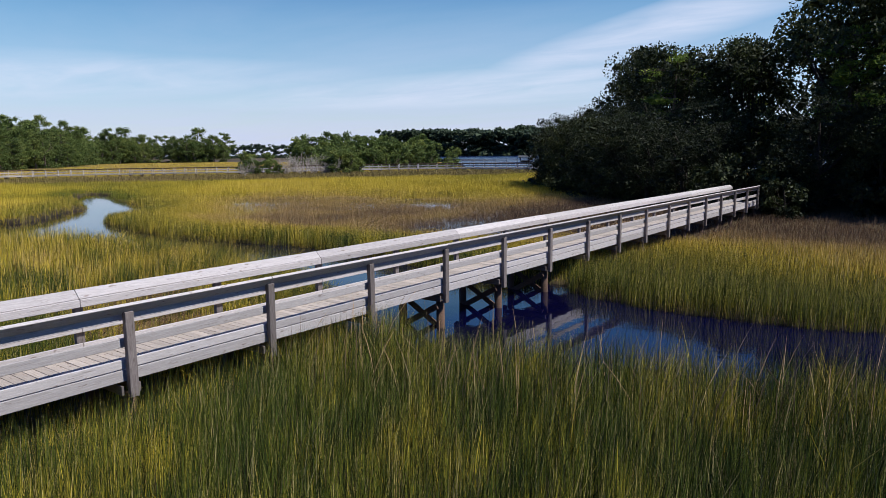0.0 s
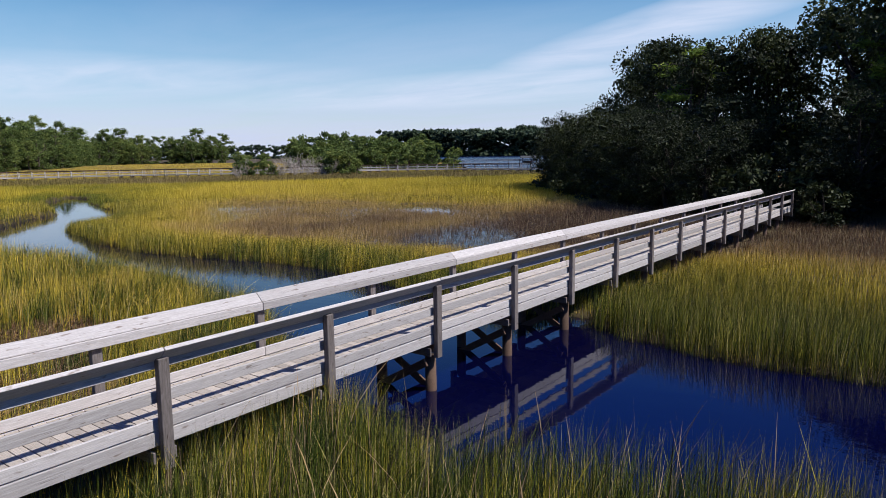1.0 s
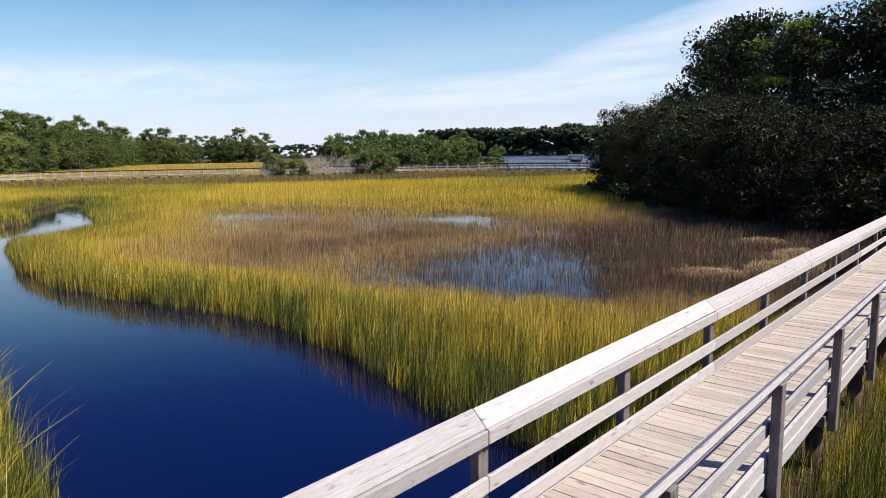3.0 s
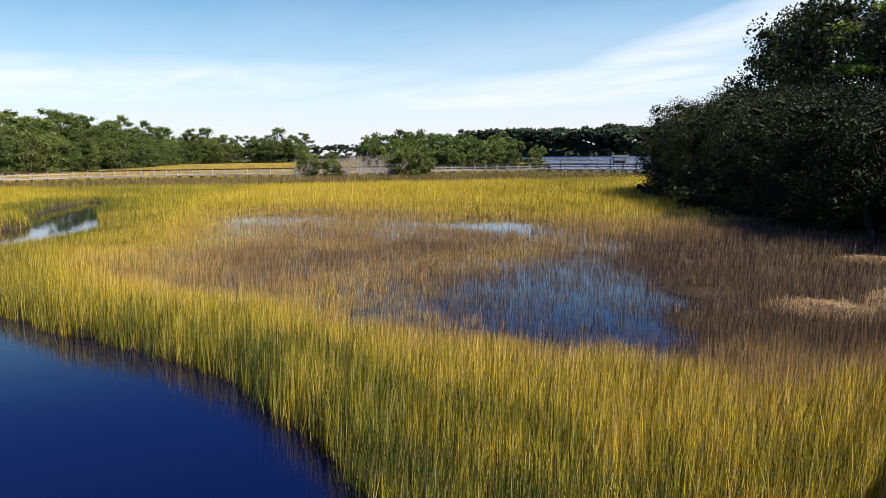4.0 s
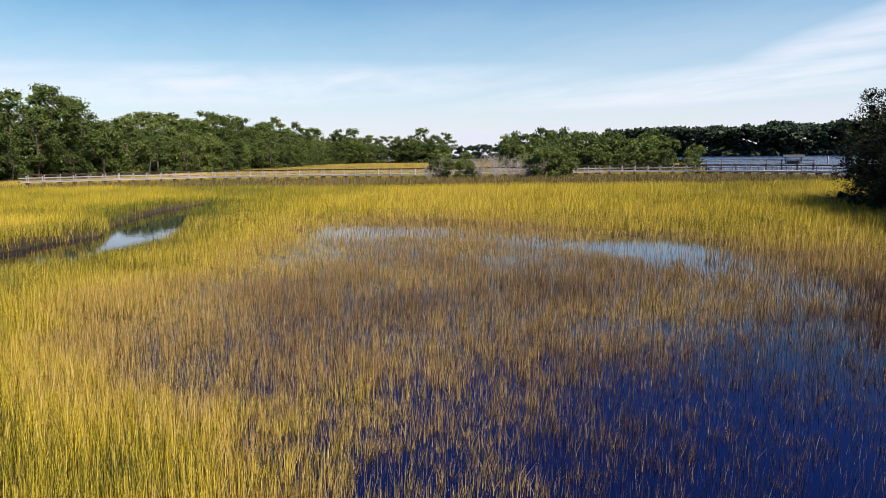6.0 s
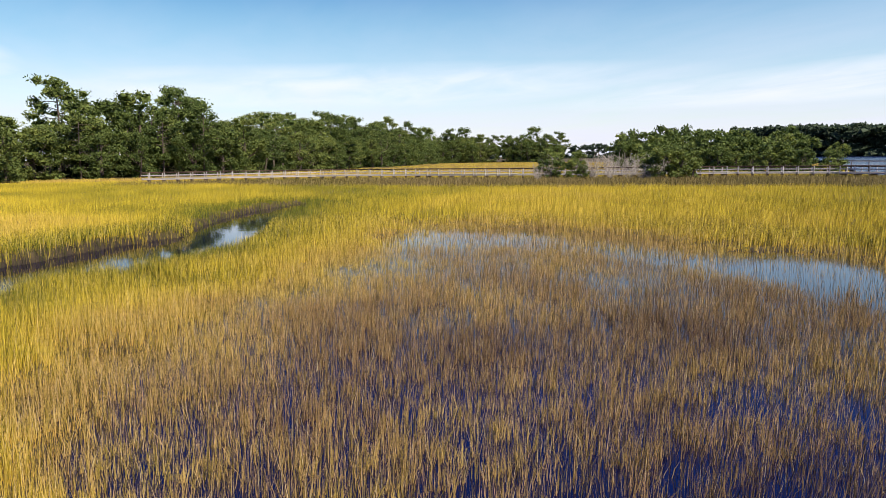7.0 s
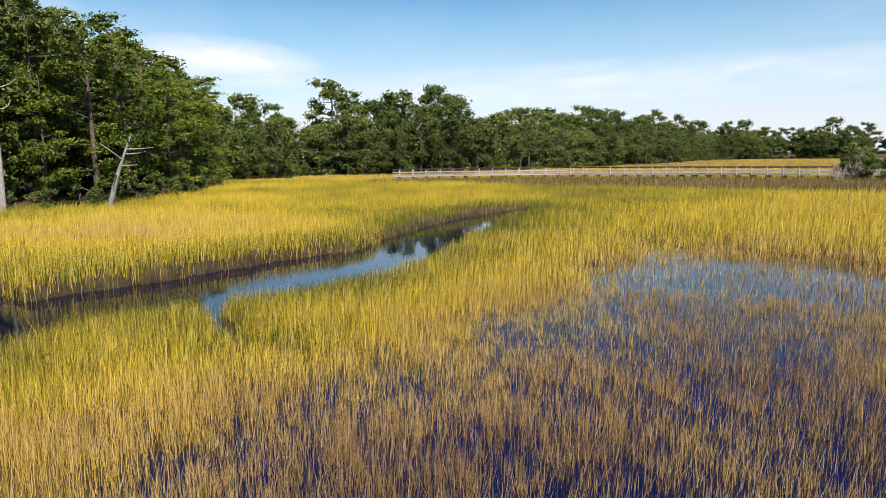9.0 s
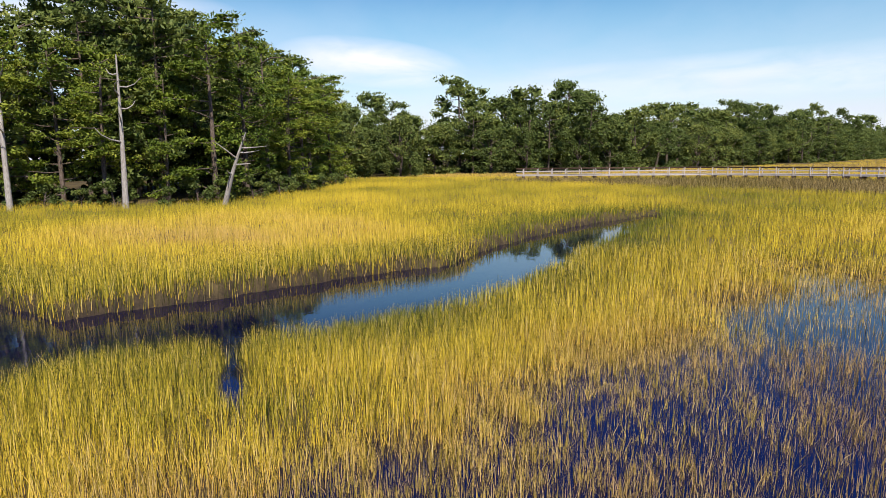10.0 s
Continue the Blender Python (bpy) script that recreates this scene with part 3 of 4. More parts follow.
def leaf_cloud(rng, centres, radii, counts, size, upright=0.0, long=1.6, heart=0.6):
    """Small pointed leaves scattered round uneven clumps with a solid core darkened as inner shade: vertices,
    triangles, shade.
    """
    n = int(np.sum(counts))
    which = np.repeat(np.arange(len(counts)), counts)
    d = rng.normal(size=(n, 3))
    d /= np.linalg.norm(d, axis=1)[:, None]
    r = rng.uniform(0.25, 1.0, n) ** 0.45
    pos = centres[which] + d * radii[which] * r[:, None]
    a = rng.normal(size=(n, 3)) + d * 0.7
    a[:, 2] += upright
    a /= np.linalg.norm(a, axis=1)[:, None]
    b = np.cross(a, rng.normal(size=(n, 3)))
    b /= np.linalg.norm(b, axis=1)[:, None] + 1e-9
    s = size * rng.uniform(0.6, 1.35, n)[:, None]
    p0, p2 = pos - a * s * long * 0.5, pos + a * s * long * 0.5
    mid = pos + np.cross(a, b) * s * 0.12
    p1, p3 = mid + b * s * 0.5, mid - b * s * 0.5
    V = np.stack([p0, p1, p2, p3], 1).reshape(-1, 3)
    k = np.arange(n)[:, None] * 4
    T = np.concatenate([k + [0, 1, 2], k + [0, 2, 3]])
    shade = np.clip(np.repeat(rng.rand(len(counts)), counts) * 0.55 + rng.rand(n) * 0.45, 0, 1)
    shade = np.repeat(shade, 4)
    m = len(counts)
    # filler core, toned darker to stand for the crown's shaded inside
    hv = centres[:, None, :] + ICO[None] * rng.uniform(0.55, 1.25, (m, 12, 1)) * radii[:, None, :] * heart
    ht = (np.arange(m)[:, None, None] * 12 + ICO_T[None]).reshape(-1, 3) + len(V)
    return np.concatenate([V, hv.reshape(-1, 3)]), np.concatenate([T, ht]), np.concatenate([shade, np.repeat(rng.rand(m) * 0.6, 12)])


def limb(rng, a, b, sag=0.1, n=5):
    t = np.linspace(0, 1, n)[:, None]
    a, b = np.asarray(a, float), np.asarray(b, float)
    p = a + (b - a) * t + np.sin(t * np.pi) * rng.normal(0, sag, 3) * np.linalg.norm(b - a)
    return p


def broad_tree(seed, h, spread, clumps, leaves, size, leafmat, low=0.05, heart=0.58):
    """A dense round-topped wood-edge tree, leafy almost to the ground."""
    rng = np.random.RandomState(seed)
    ang, rr = rng.uniform(0, 2 * np.pi, clumps), np.sqrt(rng.rand(clumps))
    zz = rng.uniform(low, 1.0, clumps)
    prof = np.sqrt(np.clip(1 - (np.abs(zz - 0.42) / 0.62) ** 2.2, 0.05, 1))
    C = np.stack([np.cos(ang) * rr * spread * prof, np.sin(ang) * rr * spread * prof, zz * h * 0.95], 1)
    R = np.stack([rng.uniform(0.55, 1.15, clumps)] * 3, 1) * np.array([1.0, 1.0, 0.75]) * spread * 0.34
    V, T, shade = leaf_cloud(rng, C, R, rng.poisson(leaves, clumps) + 8, size, heart=heart)
    limbs = [(limb(rng, (0, 0, -0.3), (rng.normal(0, 0.3), rng.normal(0, 0.3), h * 0.75), 0.05, 6), np.linspace(0.03 * h, 0.008 * h, 6))]
    for k in rng.choice(clumps, min(12, clumps), replace=False):
        limbs.append((limb(rng, (0, 0, C[k, 2] * 0.5), C[k], 0.1), np.linspace(0.011 * h, 0.003 * h, 5)))
    return limbs, (V, T, shade), leafmat


def pine_tree(seed, h, spread, leaves, size, leafmat, bare=0.35, flat=0.36):
    """A tall pine: straight trunk, level boughs ending in flat tufts."""
    rng = np.random.RandomState(seed)
    lean = rng.normal(0, 0.02, 2) * h
    limbs = [(np.array([(lean[0] * t * t, lean[1] * t * t, -0.3 + (h + 0.3) * t) for t in np.linspace(0, 1, 7)]), np.linspace(0.017 * h, 0.004 * h, 7))]
    C, R = [], []
    for z in np.arange(bare, 1.0, 0.047):
        for _ in range(rng.randint(1, 3)):
            a = rng.uniform(0, 2 * np.pi)
            reach = spread * (0.35 + 0.65 * math.sqrt(max(0.0, 1 - ((z - bare - 0.12) / (1.02 - bare)) ** 2))) * rng.uniform(0.55, 1.1) * (1 if z > bare + 0.1 else 0.75)
            root = np.array([lean[0] * z * z, lean[1] * z * z, z * h])
            tip = root + np.array([math.cos(a) * reach, math.sin(a) * reach, rng.uniform(-0.02, 0.09) * h])
            limbs.append((limb(rng, root, tip, 0.06, 4), np.linspace(0.0045 * h, 0.0015 * h, 4)))
            for f in rng.uniform(0.45, 1.05, 3):
                C.append(root + (tip - root) * f + rng.normal(0, 0.25, 3))
                q = rng.uniform(0.5, 1.0) * spread * 0.36
                R.append((q, q, q * flat))
    C.append((lean[0], lean[1], h * 0.985)), R.append((spread * 0.22, spread * 0.22, spread * 0.3))
    C, R = np.array(C), np.array(R)
    V, T, shade = leaf_cloud(rng, C, R, rng.poisson(leaves, len(C)) + 6, size, 0.3, 2.4, 0.46)
    return limbs, (V, T, shade), leafmat


def plant_tree(name, made, bark, label, category="tree", group="", far=False):
    limbs, (V, T, shade), leafmat = made
    sides = 4 if far else 6
    root = thing(name, 0, 0, 0.0, label=label, category=category, group=group)
    tv, tq = tubes(limbs, sides)
    part("trunk", mesh_from("trunk", tv, None, tq, None, bark, smooth=True), root, label="bark-covered trunk and limbs")
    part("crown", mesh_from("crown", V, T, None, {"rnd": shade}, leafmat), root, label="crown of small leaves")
    return root


def stand(models, spots, rng, smin=0.85, smax=1.15):
    """Copies of the models at the spots (x, y, height factor); the first spots take the models themselves."""
    for k, (x, y, f) in enumerate(spots):
        s = f * rng.uniform(smin, smax)
        z = float(ground_height(np.array([x]), np.array([y]))[0]) - 0.1
        m = pose(x, y, z, 0, 0, rng.uniform(0, 360)) @ Matrix.Diagonal((s * rng.uniform(0.9, 1.15), s * rng.uniform(0.9, 1.15), s, 1))
        if k < len(models):
            models[k].matrix_basis = m
        else:
            copy_thing(models[k % len(models)], m)


def along(pts, step, rng, jitter, back=0.0):
    """Spots along a line of the plan, pushed back to its right by back metres."""
    out = []
    for (ax, ay), (bx, by) in zip(pts[:-1], pts[1:]):
        L = math.hypot(bx - ax, by - ay)
        nxy = ((by - ay) / L, -(bx - ax) / L)
        for k in range(max(1, round(L / step))):
            t = (k + 0.5) / max(1, round(L / step))
            out.append((ax + (bx - ax) * t + nxy[0] * back + rng.uniform(-jitter, jitter), ay + (by - ay) * t + nxy[1] * back + rng.uniform(-jitter, jitter)))
    return out


rng = np.random.RandomState(11)
# wood on the sunward side, where the boardwalk enters; its shade is in the colours
oaks = [plant_tree("oak_tree", broad_tree(20 + k, 9.0, 3.5 + 0.4 * (k % 2), 74, 180, 0.09, LEAF_OAK, heart=0.32), BARK_SHADED,
                   "dense evergreen oak at the edge of the wood, darkened as backlit", group="trees of the dark wood") for k in range(4)]
edge = [(38, 43), (12, 46), (-3, 44), (-5, 46), (-13.5, 47), (-17.5, 49), (-24, 55.5), (-31, 65), (-38.5, 76), (-41, 83)]
taper = lambda x: float(np.interp(x, [-41, -33, -24, -18, -12, 0], [0.90, 1.04, 1.0, 0.86, 0.90, 0.98]))
clear = lambda x, y: not (abs(x - WALK_X) < 2.6 and y < 60)
front = [(x, y, 0.98 * taper(x)) for x, y in along(edge[:-1], 3.6, rng, 0.8) if clear(x, y)]
front += [(x, y, 1.06 * taper(x)) for x, y in along(edge[:-1], 4.6, rng, 1.2, 4.0) if clear(x, y)]
behind = lambda x: float(np.interp(x, [-38, -30, -26, -18, -12, -7, 0], [1.22, 1.35, 1.2, 1.12, 1.15, 1.35, 1.35]))
deep = [(x, y, behind(x)) for x, y in along(edge[:-1], 5.0, rng, 1.3, 8.5)]
deep += [(x, y, 1.46) for x, y in along(edge[:5], 6.5, rng, 1.5, 15.0)]
deep_oaks = [plant_tree("oak_tree", broad_tree(30 + k, 9.0, 3.4, 56, 180, 0.115, LEAF_OAK, heart=0.3), BARK_SHADED, "tall evergreen oak inside the wood, darkened as in shade", group="trees of the dark wood", far=True) for k in range(2)]
stand(deep_oaks, deep, rng, 0.82, 1.0)
spots = front + [(-11.6, 43.6, 0.82), (-14.4, 45.0, 0.84), (-17.2, 47.0, 0.84), (-20.0, 50.0, 0.86)]
stand(oaks, spots, rng, 0.84, 1.02)
shrubs = [plant_tree("shrub", broad_tree(60 + k, 2.6, 1.7, 16, 80, 0.13, LEAF_OAK, 0.0, 0.35), BARK_SHADED, "leafy shrub under the wood's edge trees, darkened as in shade", "shrub",
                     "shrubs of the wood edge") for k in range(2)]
sp = [(x, y, 1.0) for x, y in along(edge[:-2], 2.3, rng, 0.5, -1.6) if abs(x - WALK_X) > 1.9]
sp += [(WALK_X - 1.9, 40.5, 0.9), (WALK_X + 2.0, 40.8, 1.0), (WALK_X - 1.7, 43.5, 1.3), (WALK_X + 1.9, 43.6, 1.3), (WALK_X + 0.1, 45.5, 1.5)]
stand(shrubs, sp, rng)

# tall pines on the lit side
pines = [plant_tree("pine_tree", pine_tree(80 + k, 14.0, 3.7, 46, 0.11, LEAF_PINE, (0.05, 0.10, 0.28, 0.07)[k]), BARK,
                    "tall loblolly pine with level green boughs", group="pines of the sunlit wood") for k in range(4)]
pedge = [(-132, -8), (-113, 0.5), (-97, 2.0), (-86, 1.4), (-81, 0.2), (-78, -3), (-76.5, -11), (-73, -24), (-69, -38)]
spots = [(x, y, 0.95) for x, y in along(pedge, 4.2, rng, 0.8)]
deep = [(x, y, 1.02) for x, y in along(pedge, 4.6, rng, 1.3, 4.5)] + [(x, y, 1.15) for x, y in along(pedge, 5.4, rng, 1.5, 10.0)] + [(x, y, 1.3) for x, y in along(pedge, 7.0, rng, 2, 17.0)]
deep_pines = [plant_tree("pine_tree", pine_tree(90 + k, 14.0, 3.6, 18, 0.19, LEAF_MIX, (0.10, 0.2)[k]), BARK, "tall pine inside the sunlit wood", group="pines of the sunlit wood", far=True) for k in range(2)]
stand(deep_pines, deep, rng)
spots += [(0.5, 45.5, 0.8), (4.0, 46, 0.95), (6.5, 46, 1.0), (10, 48, 1.1), (-17.6, 58, 0.92), (-11.5, 60, 0.84), (-3.5, 51, 0.82)]
stand(pines, spots, rng)
sp = [(x, y, 0.9) for x, y in along(pedge, 2.6, rng, 0.6, -1.2)]
bush = [plant_tree("shrub", broad_tree(70 + k, 2.4, 1.6, 12, 60, 0.13, LEAF_MIX, 0.0), BARK, "green shrub at the foot of the pines", "shrub", "shrubs under the pines") for k in range(2)]
stand(bush, sp, rng)

# mixed wood behind the marsh
rng = np.random.RandomState(12)
mixed = [plant_tree("pine_tree", pine_tree(100 + k, 12.6, 4.2, 30, 0.22, LEAF_MIX, (0.2, 0.3)[k], 0.6), BARK, "pine in the distant mixed wood", group="trees of the mixed wood", far=True) for k in range(2)]
mixed += [plant_tree("broadleaf_tree", broad_tree(110 + k, 11.8 + 0.8 * (k % 3), 5.0, 60, 52, 0.23, LEAF_MIX, 0.02, 0.5), BARK, "round-crowned green tree in the distant mixed wood", group="trees of the mixed wood", far=True) for k in range(4)]
medge = [(-335, 240), (-358, 214), (-352, 168), (-272, 121), (-217, 76), (-200, 61), (-172, 40), (-162, 26), (-160, 8), (-132, -8), (-113, -14)]
spots = []
for back, step, f in ((0, 5.0, 0.95), (7, 5.6, 1.2), (15, 12.0, 1.3)):
    for x, y in along(medge, step, rng, 1.8, back):
        spots.append((x, y, f * float(np.interp(x, [-350, -260, -215, -180, -150], [1.0, 0.92, 0.85, 0.98, 0.86]))))
rng.shuffle(spots)
stand(mixed, [tuple(q) for q in spots], rng, 0.90, 1.13)

# scrub island in front of the lake, with bare grey bushes
isle = [plant_tree("cedar_tree", broad_tree(130 + k, 6.0, 2.4, 28, 46, 0.24, LEAF_MIX), BARK, "dark green cedar on the scrub island", group="trees of the scrub island", far=True) for k in range(3)]
spots = [(-114, 86, 0.9), (-117, 90, 0.75), (-119, 96, 0.8), (-112, 91, 0.7)]
spots += [(-102.3, 77.6, 0.8), (-101.2, 79.2, 0.6), (-99.9, 81.0, 0.78), (-99.0, 82.3, 0.6), (-93.2, 89.5, 0.85), (-92.0, 91.0, 1.0), (-90.5, 92.6, 0.95), (-92.8, 93.0, 1.05), (-89.5, 93.8, 0.75)]
for x, y in along([(-124, 112), (-115, 121), (-107, 128), (-100.5, 133)], 3.0, rng, 1.0):
    spots.append((x, y, 1.0))
for x, y in along([(-137, 120), (-126, 130), (-116, 139), (-108, 144)], 3.2, rng, 1.2):
    spots.append((x, y, 1.6))
for x, y in along([(-149, 129), (-134, 143), (-119, 155)], 4.0, rng, 1.5):
    spots.append((x, y, 1.95))
spots += [(-99.5, 136, 0.75), (-103, 141, 1.0), (-106, 147, 1.2), (-97.5, 134, 0.5)]
stand(isle, spots, rng)


def bare_bush(seed, h):
    r = np.random.RandomState(seed)
    limbs = []
    for _ in range(16):
        a, l = r.uniform(0, 2 * np.pi), h * r.uniform(0.6, 1.05)
        tip = np.array([math.cos(a) * l * 0.5, math.sin(a) * l * 0.5, l * 0.9])
        p = limb(r, (r.normal(0, 0.15), r.normal(0, 0.15), -0.1), tip, 0.1, 5)
        limbs.append((p, np.linspace(0.05, 0.015, 5)))
        for _ in range(7):
            q = p[r.randint(1, 5)]
            limbs.append((limb(r, q, q + r.normal(0, 0.28, 3) * h * 0.6 + (0, 0, 0.2 * h), 0.1, 3), (0.025, 0.02, 0.01)))
    V, Q = tubes(limbs, 4)
    return mesh_from("branches", V, None, Q, {"rnd": r.rand(len(V))}, TWIG)


grey = [thing("bare_bush", 0, 0, label="leafless pale grey bush on the scrub island", category="bush", group="bare bushes") for _ in range(2)]
for k, g in enumerate(grey):
    part("twig_frame", bare_bush(140 + k, 3.2), g)
stand(grey, [(-101.7, 78.4, 0.9), (-98.4, 83.2, 1.0), (-96.7, 85.4, 0.85), (-95.2, 87.2, 0.75),
             (-93.2, 88.2, 0.95), (-92.4, 89.6, 0.9), (-106, 87, 0.9), (-107, 95, 1.1), (-104, 98, 1.0), (-109, 100, 1.15), (-103, 103, 0.9), (-112, 97, 1.1), (-110, 105, 1.0),
             (-106, 107, 0.8), (-99, 74.5, 0.7)], rng, 0.9, 1.1)

# dead standing trunks and fallen boughs by the pines
def snag(seed, h):
    r = np.random.RandomState(seed)
    trunk = limb(r, (0, 0, -0.3), (r.normal(0, 0.2), r.normal(0, 0.2), h), 0.012, 7)
    limbs = [(trunk, np.linspace(0.25, 0.05, 7))]
    for f in (0.45, 0.58, 0.66, 0.74, 0.8, 0.88):
        q = trunk[int(f * 6)] * (1 - (f * 6) % 1) + trunk[int(f * 6) + 1] * ((f * 6) % 1)
        a = r.uniform(0, 2 * np.pi)
        limbs.append((limb(r, q, q + np.array([math.cos(a), math.sin(a), 0.45]) * r.uniform(0.8, 2.4), 0.1, 4), np.linspace(0.07, 0.02, 4)))
    V, Q = tubes(limbs, 7)
    return mesh_from("snag", V, None, Q, None, BARK_PALE, smooth=True)


for k, (x, y, h) in enumerate([(-75.6, -3.0, 11.2), (-73.2, -10.6, 12.8), (-79.5, 3.0, 6.0)]):
    ob = new("dead_tree", snag(150 + k, h))
    ob.matrix_basis = pose(x, y, 0.2, 0, (0, -3, 22)[k], 40 * k)
    tagged(ob, "bare bleached trunk of a standing dead pine", "dead tree", "dead trees")


# woods beyond the lake and along the horizon: one thicket each
def far_wood(name, pts, depth, h, count, label, way=(-0.3, 1.0), leafmat=LEAF_FAR, leaves=14, heart=0.82):
    """Many overlapping clumps from the ground up to an uneven top."""
    r = np.random.RandomState(len(pts) + count)
    P = np.array(pts, float)
    seg = np.linalg.norm(np.diff(P, axis=0), axis=1)
    t = r.rand(count) * seg.sum()
    k = np.clip(np.searchsorted(np.cumsum(seg), t), 0, len(seg) - 1)
    f = (t - (np.cumsum(seg) - seg)[k]) / seg[k]
    xy = P[k] + (P[k + 1] - P[k]) * f[:, None] + r.uniform(0, 1, (count, 1)) * depth * np.array([way])
    top = h * (0.72 + 0.30 * lattice(xy[:, 0], xy[:, 1], h * 1.2, 61) + 0.16 * lattice(xy[:, 0], xy[:, 1], h * 0.35, 62))
    z = top * np.where(r.rand(count) < 0.3, r.uniform(0.75, 0.97, count), np.where(r.rand(count) < 0.4, r.uniform(0.0, 0.12, count), r.uniform(0.02, 0.95, count)))
    w = h * r.uniform(0.13, 0.26, count) * (1.1 - 0.3 * z / h)
    R = np.column_stack([w, w, w * 0.62])
    V, T, shade = leaf_cloud(r, np.column_stack([xy, z]), R, r.poisson(leaves, count) + 4, h * 0.07, 0.1, 1.3, heart)
    ob = new(name, mesh_from(name, V, T, None, {"rnd": shade}, leafmat))
    return tagged(ob, label, "woodland", kind="stuff")


far_wood("far_woods", [(-600, 655), (-490, 696), (-370, 750), (-200, 805), (-120, 815)], 60, 34, 3400, "dark green wooded shore beyond the lake")
far_wood("far_woods", [(-190, -30), (-150, -34), (-118, -40), (-92, -58)], 8, 14, 420, "deep green woods behind the pines", (-0.5, -0.9))
# unseen wood, added behind the camera to cut skylight on shaded faces
far_wood("far_woods", [(46, 42), (52, 12), (42, -22), (8, -40), (-30, -50), (-64, -60)], 9, 15, 620, "unseen woods added to block low sky light from behind", (0.5, -0.8), LEAF_SHADE)
far_wood("far_woods", [(-900, 420), (-700, 520), (-560, 600)], 60, 17, 900, "low blue-green woods on the horizon")
far_wood("far_woods", [(-560, 250), (-500, 232), (-440, 205)], 20, 14, 260, "wooded edge at the far end of the marsh")
far_wood("undergrowth", [(x - 3, y - 3) for x, y in medge], 9, 7.5, 1500, "thick undergrowth between the trees of the mixed wood, darkened as in shade", (-0.75, -0.66), LEAF_SHADE, 20, 0.55)
far_wood("undergrowth", [(x - 2, y - 3.5) for x, y in pedge], 7, 6.5, 420, "undergrowth between the pine trunks, darkened as in shade", (-0.8, -0.6), LEAF_SHADE, 26, 0.5)
far_wood("undergrowth", [(-128, 116), (-117, 127), (-106, 138)], 9, 6.5, 150, "dense scrub between the cedars of the island", (-0.6, 0.6), LEAF_MIX, 22, 0.55)

# ---------------------------------------------------------------- dock on the lake
def lake_dock():
    root = thing("dock", -96.3, 168.1, 0, 32.5, label="dark timber dock with railings and a shelter, on the lake", category="dock")
    walkway_timber(root, "deck", (-21, 0, 1.15), (4.2, 0, 1.15), 2.2, 0.12, WOOD_POST)
    for s in (1, -1):
        for zc in (1.85, 2.15):
            walkway_timber(root, "rail", (-21, s * 1.05, zc), (4.2, s * 1.05, zc), 0.06, 0.10, WOOD_POST)
        for k in range(9):
            x = -20.8 + k * 3.1
            walkway_timber(root, "post", (x, s * 1.05, 1.2), (x, s * 1.05, 2.2), 0.11, 0.11, WOOD_POST)
            walkway_timber(root, "pile", (x, s * 0.8, -1.4), (x, s * 0.8, 1.09), 0.22, 0.22, WOOD_PILE)
    for x in (-1.4, 1.6):
        for y in (-0.9, 0.9):
            walkway_timber(root, "shelter_post", (x, y, 1.2), (x, y, 2.7), 0.12, 0.12, WOOD_POST)
    for s in (1, -1):
        m = Matrix.Translation((0.1, s * 0.62, 2.85)) @ pose(0, 0, 0, -s * 22, 0, 0)
        part("shelter_roof", box(4.2, 1.5, 0.09, ROOF), root, m, "dark pitched shelter roof")
    part("bench", box(2.6, 0.5, 0.5, WOOD_PILE), root, pose(0.1, 0.5, 1.46), "dark timber bench under the shelter")
    post = new("marker_post", box(3.2, 0.3, 0.3, WOOD))
    post.matrix_basis = pose(-114.8, 219.5, 0.9, 0, 90, 0)
    tagged(post, "pale channel marker post standing in the lake", "post")


lake_dock()

# ---------------------------------------------------------------- marsh grass
FAR_LINE = [(-124, 19), (-110, 34.6), (-95, 50), (-81, 66), (-64, 90), (-53, 108), (-36, 116)]      # where the dark rush begins
RUSH_BELT = FAR_LINE + [(-38, 120), (-60, 118), (-83, 114), (-93, 105), (-100, 91), (-108, 76), (-119, 63), (-126, 49), (-127, 36), (-127, 26)]
WRACK = [(-12.3, 30.4, 1.0), (-11.0, 32.6, 1.0), (-11.3, 35.6, 1.1), (-13.3, 39.2, 0.8), (-14.8, 8.0, 2.1), (-11.2, 6.6, 1.3)]      # matted straw: x, y, reach


